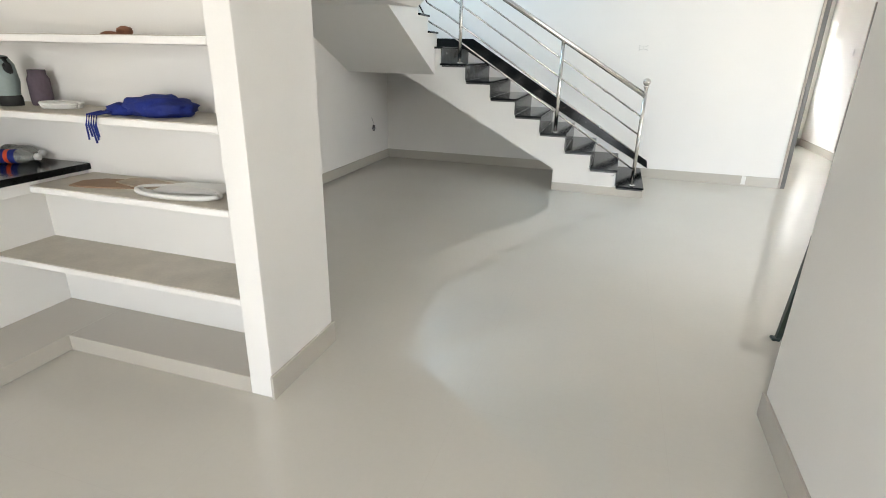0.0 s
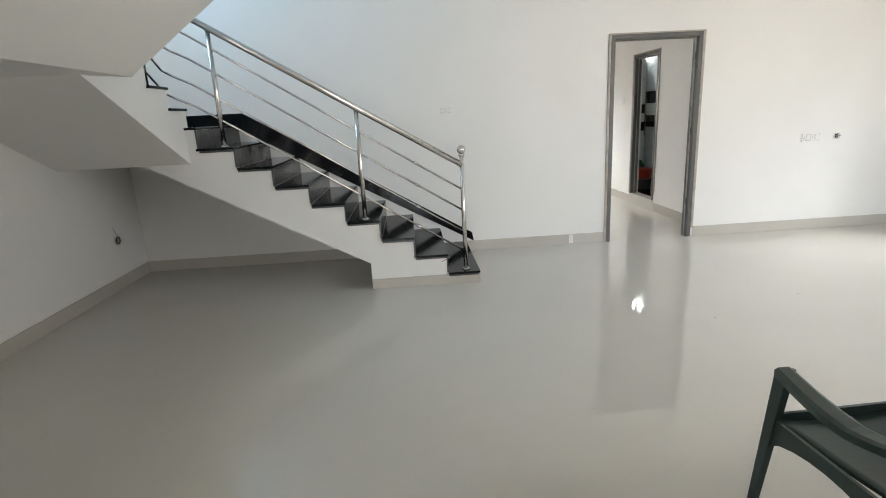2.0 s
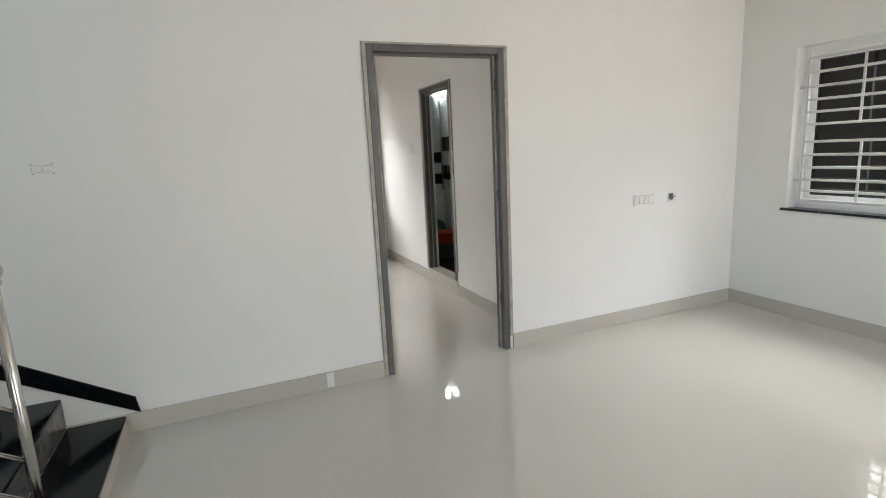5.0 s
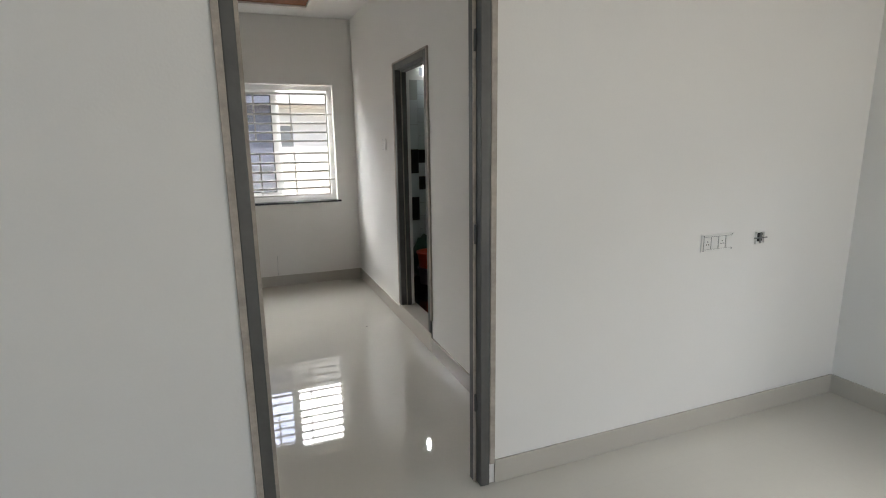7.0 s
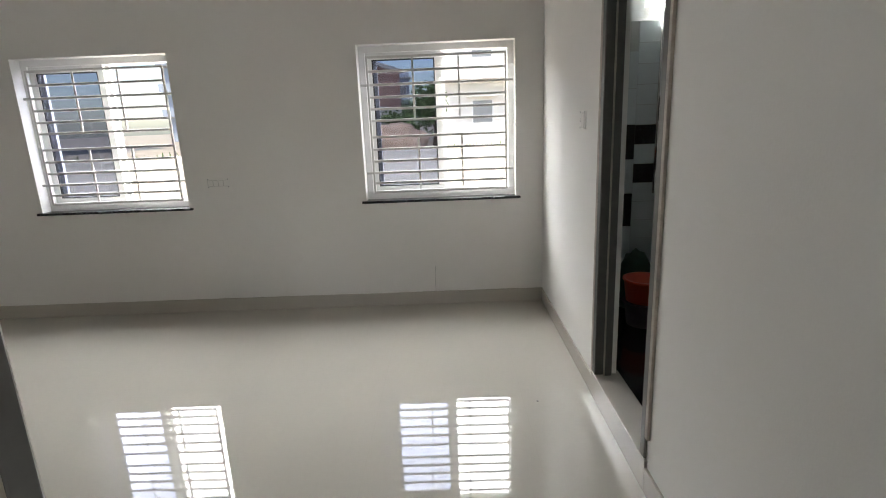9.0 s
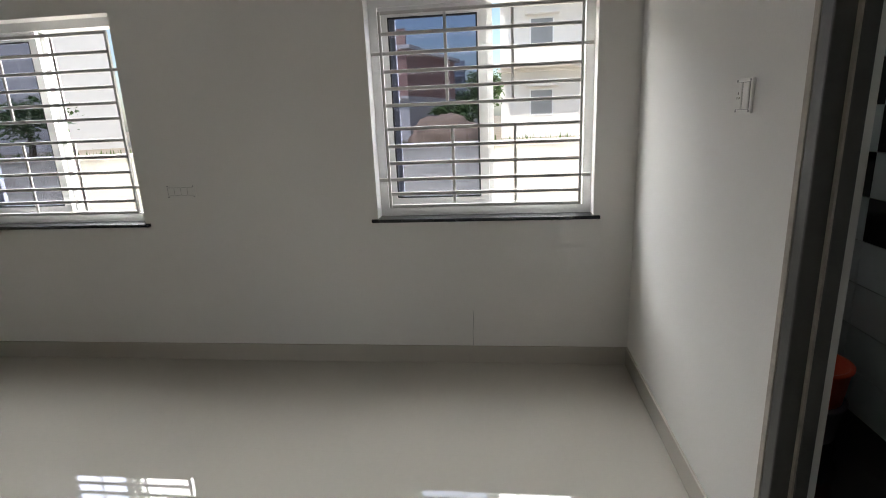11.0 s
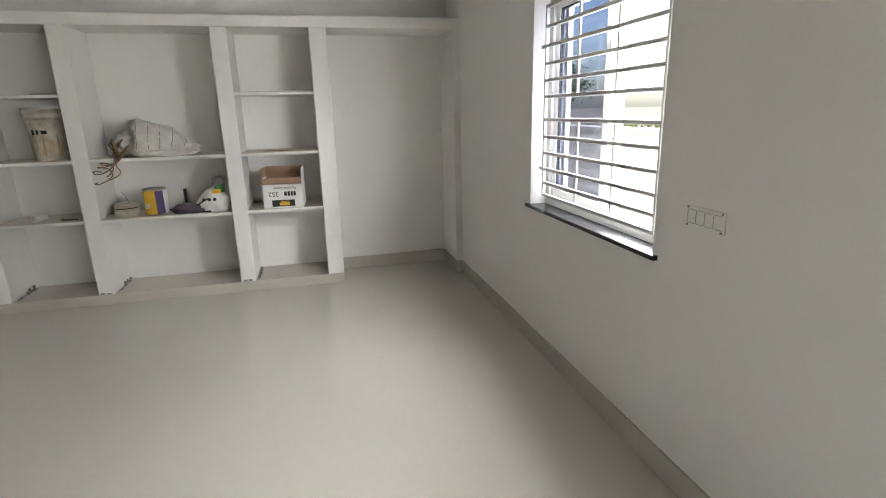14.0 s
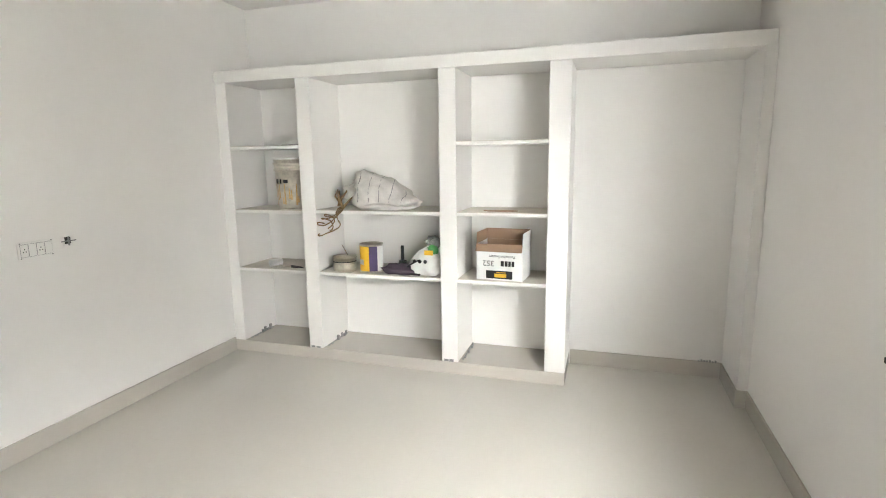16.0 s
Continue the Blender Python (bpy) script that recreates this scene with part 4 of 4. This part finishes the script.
carton = thing("carton", "open white carton with brown flaps standing upside down on the shelf", "box", pose(-2.31, 9.755, 0.709, 0, 0, -4) @ Matrix.Diagonal((1, 0.94, 0.93, 1)))
bw, bd, bh, th = 0.175, 0.13, 0.272, 0.005
part("bottom", box(-bd, bd, -bw, bw, 0, th), CARTON, carton)
for nm, c in (("front_panel", (bd - th, bd, -bw, bw)), ("back_panel", (-bd, -bd + th, -bw, bw)), ("side_panel", (-bd + th, bd - th, -bw, -bw + th)), ("side_panel", (-bd + th, bd - th, bw - th, bw))):
    part(nm, box(*c, th, bh), CARTON, carton)
    inn = {"front_panel": (bd - th - 0.002, bd - th, -bw + th, bw - th), "back_panel": (-bd + th, -bd + th + 0.002, -bw + th, bw - th)}.get(nm)
    if inn:
        part("inner_face", box(*inn, th, bh), CARD, carton)
part("flap", box(-0.003, 0.0, -bw, bw, 0, 0.060), CARD, carton, "brown inside of the front flap folded out").matrix_local = pose(bd, 0, bh, 0, 152, 0)
part("flap", box(0, 0.004, -bw, bw, 0, 0.085), CARD, carton, "brown back flap standing up").matrix_local = pose(-bd, 0, bh, 0, -3, 0)
part("flap", box(-bd, bd, 0, 0.004, 0, 0.085), CARTON, carton, "white side flap standing up").matrix_local = pose(0, bw - 0.004, bh, -3, 0, 0)
part("flap", box(-bd, bd, 0, 0.004, 0, 0.085), CARD, carton).matrix_local = pose(0, -bw, bh, -2, 0, 0)


def words(text, size, mat, parent, m, name="print"):
    c = bpy.data.curves.new(name, "FONT")
    c.body, c.size, c.align_x, c.align_y, c.extrude = text, size, "CENTER", "CENTER", 0.0006
    c.materials.append(mat)
    ob = new(name, c)
    dg = bpy.context.evaluated_depsgraph_get()
    me = bpy.data.meshes.new_from_object(ob.evaluated_get(dg))
    bpy.data.objects.remove(ob)
    ob = new(name, me)
    ob.parent, ob.matrix_local = parent, m
    return ob


up = pose(bd + 0.0015, -0.082, 0.128, 90, 0, 90) @ pose(0, 0, 0, 0, 0, 180)
words("352", 0.060, INK, carton, up, "number_print")
part("mark_print", bx(bx(bx(box(bd + 0.001, bd + 0.0022, 0.012, 0.036, 0.108, 0.148), bd + 0.001, bd + 0.0022, 0.042, 0.064, 0.108, 0.148), bd + 0.001, bd + 0.0022, 0.070, 0.088, 0.108, 0.148), bd + 0.001, bd + 0.0022, 0.094, 0.114, 0.108, 0.148), INK, carton, "black maker's mark in plain bars")
words("Paintable Sealant", 0.030, INK, carton, pose(bd + 0.0015, 0.02, 0.180, 90, 0, 90) @ pose(0, 0, 0, 0, 0, 180), "line_print")
part("label_print", box(bd + 0.001, bd + 0.0022, -0.10, 0.10, 0.012, 0.072), INK, carton, "black label with yellow mark")
part("label_mark", bx(box(bd + 0.0024, bd + 0.0034, -0.035, 0.055, 0.022, 0.050), bd + 0.0024, bd + 0.0034, -0.02, 0.05, 0.056, 0.062), YELLOW, carton)

for lab, y, z, w, a in (("bent scrap of brown card on the shelf", 9.74, 1.1845, 0.12, 6), ("dark twig of scrap on the top shelf", 8.09, 1.6685, 0.09, 3), ("flat scrap on the shelf", 8.08, 0.7085, 0.08, -10)):
    bm = prism([(-0.03, -w), (0.01, -w * 0.7), (0.03, 0.0), (0.0, w), (-0.02, w * 0.4)], "z", 0, 0.007)
    solid("scrap", bm, CARD if z < 1.3 and z > 1 else DARK, lab, "scrap", pose(-2.24, y, z, 0, 0, a), "scraps on shelves")
pipe = thing("pipe_fitting", "white plastic pipe fitting lying on the shelf", "pipe fitting", pose(-2.24, 7.84, 0.738))
part("sleeve", lathe([(0.020, 0), (0.029, 0), (0.029, 0.10), (0.020, 0.10), (0.020, 0)], 20), WHITEPL, pipe).matrix_local = pose(0.03, 0.02, 0, 0, 90, 150)
part("tail", tube([(-0.04, 0.04, -0.02), (0.0, 0.12, -0.022), (0.01, 0.20, -0.024)], 0.006, 8), PAINTED, pipe)
for k, (y, h) in enumerate(((7.632, 0.07), (8.36, 0.06), (9.47, 0.04))):
    bm = bmesh.new()
    for i in range(9):
        bx(bm, -2.50 + 0.035 * i, -2.48 + 0.035 * i, y, y + 0.012 + 0.006 * math.sin(i * 2), 0.09, 0.094 + 0.5 * h * abs(math.sin(i * 1.7 + k)) * (i < 5) + 0.006)
    solid("plaster_rubble", bm, GREYBOX, "chipped plaster crumbs in the shelf corner", "rubble", kind="stuff")

# ---------- bathroom ----------
QX0, QX1, QY0, QY1 = BX1 + 0.11, 4.5, 8.3, BY1
structure("bathroom_floor", box(QX0, QX1, QY0, QY1, 0.0, 0.05), TILED, "dark tiled bathroom floor", "floor")
structure("ceiling_bathroom", box(QX0, 4.8, QY0 - 0.1, QY1, 2.7, 2.85), CEIL, "white bathroom ceiling", "ceiling")
structure("wall_bathroom_south", box(QX0, 4.8, QY0 - 0.1, QY0, 0, 2.7), WALL, "bathroom wall")
bath_east = structure("wall_bathroom_east", box(QX1 + 0.012, QX1 + 0.2, QY0, QY1, 0, 2.7), GROUT, "white and dark tiled bathroom wall")
bath_north = structure("wall_bathroom_north", box(QX0, QX1 + 0.012, QY1 - 0.03, QY1 - 0.012, 0.05, 2.2), GROUT, "white and dark tiled bathroom wall")
tw, thh = 0.40, 0.20
tile_e = mesh_of("tile", box(-0.006, 0.006, -tw / 2 + 0.002, tw / 2 - 0.002, -thh / 2 + 0.002, thh / 2 - 0.002), TILEW)
tile_e_dark = mesh_of("tile", box(-0.006, 0.006, -tw / 2 + 0.002, tw / 2 - 0.002, -thh / 2 + 0.002, thh / 2 - 0.002), TILED)
for row in range(13):
    z = 0.15 + thh * row
    for col in range(7):
        y = QY1 - 0.045 - tw / 2 - tw * col
        dark = row in (5, 7) and col % 2 == 0 or row in (4, 6) and col % 2 == 1
        t = new("tile", tile_e_dark if dark else tile_e)
        t.parent, t.location = bath_east, (QX1 + 0.006, y, z)
# north wall: a column of large tiles beside rows of smaller ones, some of them dark
for x0, x1, z0, h, dark in ((4.093, 4.313, 0.082, 0.272, (2, 4)), (4.317, 4.499, 0.070, 0.152, (6, 8))):
    pale_tile, dark_tile = (mesh_of("tile", box(-(x1 - x0) / 2, (x1 - x0) / 2, -0.006, 0.006, -h / 2 + 0.002, h / 2 - 0.002), mat) for mat in (TILEW, TILED))
    row = 0
    while z0 + h * (row + 1) < 2.2:
        t = new("tile", dark_tile if row in dark else pale_tile)
        t.parent, t.location = bath_north, ((x0 + x1) / 2, QY1 - 0.036, z0 + h * (row + 0.5))
        row += 1
tap = thing("water_pipe", "thin steel pipe down the bathroom corner", "pipe", pose(QX1 - 0.03, QY1 - 0.08, 0))
part("pipe", tube([(0, 0, 0.9), (0, 0, 2.3)], 0.010, 10), STEEL, tap)
heap = thing("plastic_tub", "orange-red plastic tub in the bathroom", "tub", pose(4.2, 10.6, 0.05) @ Matrix.Diagonal((0.9, 0.9, 0.62, 1)))
part("body", lathe([(0, 0), (0.13, 0), (0.15, 0.25), (0.165, 0.26), (0.165, 0.28), (0.14, 0.28), (0.12, 0.03), (0, 0.03)], 28), RAG, heap)
part("inner_tub", lathe([(0, 0.285), (0.14, 0.285), (0.16, 0.52), (0.17, 0.53), (0.17, 0.55), (0.15, 0.55), (0.13, 0.31), (0, 0.31)], 28), ORANGE, heap, "orange-red tub")
heap2 = thing("rubbish_sack", "dark green printed sack in the bathroom", "sack", pose(4.25, 10.95, 0.05))
part("body", lump(0.14, 0.13, 0.27, 0.2, 2.4, 21, 3, 0.0), material("dark_green_sack", (0.02, 0.06, 0.04), 0.5, var=0.4, scale=14, bump=0.2), heap2)
part("print_band", tube([(-0.10, -0.115, 0.22), (0, -0.135, 0.23), (0.09, -0.115, 0.22)], 0.008, 6), WHITEPL, heap2)

# ---------- outside ----------
structure("ground", box(-400, 400, -400, 800, -0.6, -0.45), SOIL, "dry bare ground with scrub", "ground")
structure("compound_wall", bx(box(-30, 30, 13.9, 14.1, -0.45, 1.16), -30, 30, 13.87, 14.13, 1.16, 1.21), CEMENT, "grey cement compound wall", "wall")
OZ = 0.35                                           # level of the open plot
structure("plot_ground", box(-90, 90, 14.14, 120, -0.448, OZ), SOIL, "raised dry plot with scrub beyond the compound wall", "ground")
structure("compound_wall_east", box(7.4, 7.6, -5, 13.88, -0.45, 1.3), FACADEW, "pale compound wall beside the house", "wall")


def house(label, m, w, d, storeys, mat, cols, roof_mat=CEMENT, hgt=3.1):
    h = thing("apartment_building", label, "building", m)
    H = storeys * hgt
    part("wall", box(-w / 2, w / 2, 0, d, 0, H), mat, h)
    if mat == FACADEP:
        part("ground_storey", box(-w / 2 - 0.03, w / 2 + 0.03, -0.028, d, 0, hgt), FACADEW, h, "white ground storey")
    roof = part("roof", box(-w / 2 - 0.3, w / 2 + 0.3, -0.3, d + 0.3, H, H + 0.18), roof_mat, h)
    part("parapet", box(-w / 2, w / 2, -0.05, 0.1, H + 0.18, H + 0.95), mat, roof)
    part("water_tank", lathe([(0, 0), (0.6, 0), (0.62, 0.9), (0.3, 1.15), (0, 1.2)], 20, at=(w * 0.2, d * 0.5, H + 0.18)), GASKET, roof)
    for s in range(storeys):
        if s:
            part("ledge", box(-w / 2 - 0.15, w / 2 + 0.15, -0.35, 0, s * hgt - 0.12, s * hgt), roof_mat, h)
        for c in range(cols):
            x = -w / 2 + w * (c + 0.5) / cols
            win = part("window", box(x - 0.55, x + 0.55, -0.03, 0.02, s * hgt + 1.0, s * hgt + 2.2), UPVC, h)
            part("pane", box(x - 0.48, x + 0.48, -0.045, -0.031, s * hgt + 1.07, s * hgt + 2.13), PANE, win)
            part("shade", box(x - 0.75, x + 0.75, -0.5, 0, s * hgt + 2.3, s * hgt + 2.38), mat, win)
        if s and cols > 2:
            part("balcony", bx(box(-w / 2, -w / 2 + w * 0.4, -1.2, 0, s * hgt, s * hgt + 0.12), -w / 2, -w / 2 + w * 0.4, -1.2, -1.1, s * hgt + 0.12, s * hgt + 0.95), mat, h)
    return h


house("white apartment building with small windows across the plot", pose(10.3, 34, OZ, 0, 0, 0), 15, 10, 4, FACADEW, 4, FACADEW)
house("salmon and white house beyond the compound wall", pose(-6.2, 36, OZ, 0, 0, -12), 9, 8, 2, FACADEP, 3, FACADEW, 2.2)
house("grey-blue unfinished building in the distance", pose(-3.0, 70, OZ, 0, 0, 8), 3.4, 9, 2, FACADEB, 2)
house("grey-blue distant apartment block", pose(-26, 75, OZ, 0, 0, -10), 14, 9, 4, FACADEB, 4)
house("white apartment block far down the road", pose(-33, 40, OZ, 0, 0, -50), 13, 9, 4, FACADEW, 4, FACADEW)
house("pale neighbouring house beside the hall window", pose(13, 5.0, -0.45, 0, 0, -90), 12, 8, 2, FACADEW, 3, FACADEW)
mound = lump(1.0, 0.9, 0.70, 0.25, 2.0, 31, 4)
solid("earth_mound", mound, material("sandy_earth", (0.50, 0.36, 0.25), 0.95, var=0.2, scale=1.5, fine=20, bump=0.4), "mound of sandy earth behind the compound wall", "mound", pose(1.2, 24, OZ))


def tree(label, m, height, crown, seed, leaves=1500):
    rnd = random.Random(seed)
    t = thing("tree", label, "tree", m, "trees beyond the wall")
    tips = []
    bm = tube([(0, 0, 0), (0.08, 0.03, height * 0.3), (0.0, 0.1, height * 0.55), (0.05, 0.05, height * 0.8)], 0.13, 8, taper=0.35)
    for k in range(8):
        a, z = rnd.uniform(0, 6.28), height * rnd.uniform(0.35, 0.75)
        end = Vector((math.cos(a) * crown * rnd.uniform(0.5, 0.95), math.sin(a) * crown * rnd.uniform(0.5, 0.95), z + height * rnd.uniform(0.1, 0.3)))
        tube([(0.03, 0.05, z), (end.x * 0.5, end.y * 0.5, (z + end.z) / 2 + 0.1), end], 0.05, 6, bm, 0.3)
        tips.append(end)
    part("trunk", bm, BARK, t)
    verts, faces = [], []
    for k in range(leaves):
        c = rnd.choice(tips) if rnd.random() < 0.8 else Vector((0, 0, height * 0.85))
        p = c + Vector((rnd.gauss(0, crown * 0.26), rnd.gauss(0, crown * 0.26), rnd.gauss(0, height * 0.10)))
        s = rnd.uniform(0.06, 0.16)
        u = Vector((rnd.uniform(-1, 1), rnd.uniform(-1, 1), rnd.uniform(-0.6, 0.6))).normalized()
        v = u.cross(Vector((rnd.uniform(-1, 1), rnd.uniform(-1, 1), 1))).normalized()
        n = len(verts)
        verts += [p - u * s, p + v * s * 0.55, p + u * s, p - v * s * 0.55]
        faces.append((n, n + 1, n + 2, n + 3))
    me = bpy.data.meshes.new("crown")
    me.from_pydata(verts, [], faces)
    me.materials.append(LEAF)
    crown_ob = new("crown", me)
    crown_ob.parent = t
    return t


for k, (x, y, h, c) in enumerate(((0.3, 36, 1.5, 0.8), (-0.3, 48, 2.6, 1.5), (2.3, 31, 2.6, 0.7), (-14.4, 26, 2.2, 1.3), (-27, 24.3, 3.8, 2.0))):
    tree("leafy green tree beyond the compound wall", pose(x, y, OZ), h, c, 40 + k)
rnd = random.Random(9)
verts, faces = [], []
for k in range(7000):
    x, y = rnd.uniform(-26, 12), 14.3 + 17 * rnd.random() ** 1.6
    h, a, w = rnd.uniform(0.08, 0.38), rnd.uniform(0, 3.14), rnd.uniform(0.02, 0.07)
    n = len(verts)
    dx, dy = math.cos(a) * w, math.sin(a) * w
    verts += [(x - dx, y - dy, OZ), (x + dx, y + dy, OZ), (x + rnd.uniform(-0.1, 0.1), y, OZ + h)]
    faces.append((n, n + 1, n + 2))
me = bpy.data.meshes.new("scrub")
me.from_pydata(verts, [], faces)
me.materials.append(GRASS)
tagged(new("scrub", me), "patchy green scrub on the open plot", "grass", kind="stuff")


# ---------- small wear ----------
# Thin white rectangle set on the skirting face.
solid("white_patch", box(1.955, 2.000, HY1 - T - 0.0025, HY1 - T - 0.0003, 0.012, 0.108, 0.0005), WHITEPL, "white patch on the hall skirting", "tape")
chip = bmesh.new()
for k in range(5):
    bx(chip, 0.505 + 0.016 * k, 0.517 + 0.016 * k, SF + 0.003, SF + 0.008, 0.200 + 0.008 * k, 0.208 + 0.009 * k)
solid("plaster_chips", chip, GREYBOX, "dark chipped plaster beside the lowest stair tread", "chips", kind="stuff")
crumb = bmesh.new()
for k in range(7):
    bx(crumb, BX0 + 0.004, BX0 + 0.018, 11.10 + 0.018 * k, 11.11 + 0.018 * k, 0.1125, 0.118 + 0.008 * abs(math.sin(k * 1.9)))
solid("plaster_rubble", crumb, GREYBOX, "plaster crumbs on the skirting in the niche corner", "rubble", kind="stuff")
solid("wall_crack", tube([(2.690, BY1 - 0.0005, 0.115), (2.688, BY1 - 0.0005, 0.20), (2.694, BY1 - 0.0005, 0.27), (2.692, BY1 - 0.0005, 0.34)], 0.0012, 5), GREYBOX, "hairline crack in the bedroom wall plaster", "crack")
rnd = random.Random(12)
for lab, x, y in (("dark speck on the polished bedroom floor", 3.279, 9.658), ("dark speck on the polished hall floor", 3.134, 5.521), ("plaster crumb on the polished hall floor", 2.3, 5.2)):
    solid("floor_speck", lump(0.007, 0.006, 0.002, 0.4, 3, rnd.randint(1, 50), 2), GREYBOX, lab, "speck", pose(x, y, 0.0), "floor specks")
bm = bmesh.new()
for y in (8.29, 9.39, 8.245, 9.35):
    bx(bm, SX - 0.002, SX + 0.0015, y, y + rnd.uniform(0.02, 0.05), 0.091, 0.095 + rnd.uniform(0.004, 0.015))
solid("plaster_chips", bm, GREYBOX, "chipped plaster at the foot of the shelf uprights", "chips", kind="stuff")
cab = thing("loose_cable", "thin dark cable loop hanging from the socket box", "cable", pose(HX0, 6.942, 0.455))
part("wire", tube([(0.006, 0.0, 0.02), (0.02, -0.01, 0.05), (0.012, -0.03, 0.09), (0.003, -0.035, 0.13)], 0.002, 6), GREYBOX, cab)
part("loop", tube([(0.012, 0.03 * math.cos(a * math.pi / 8), 0.033 * math.sin(a * math.pi / 8) - 0.005) for a in range(17)], 0.006, 6), DARK, cab)
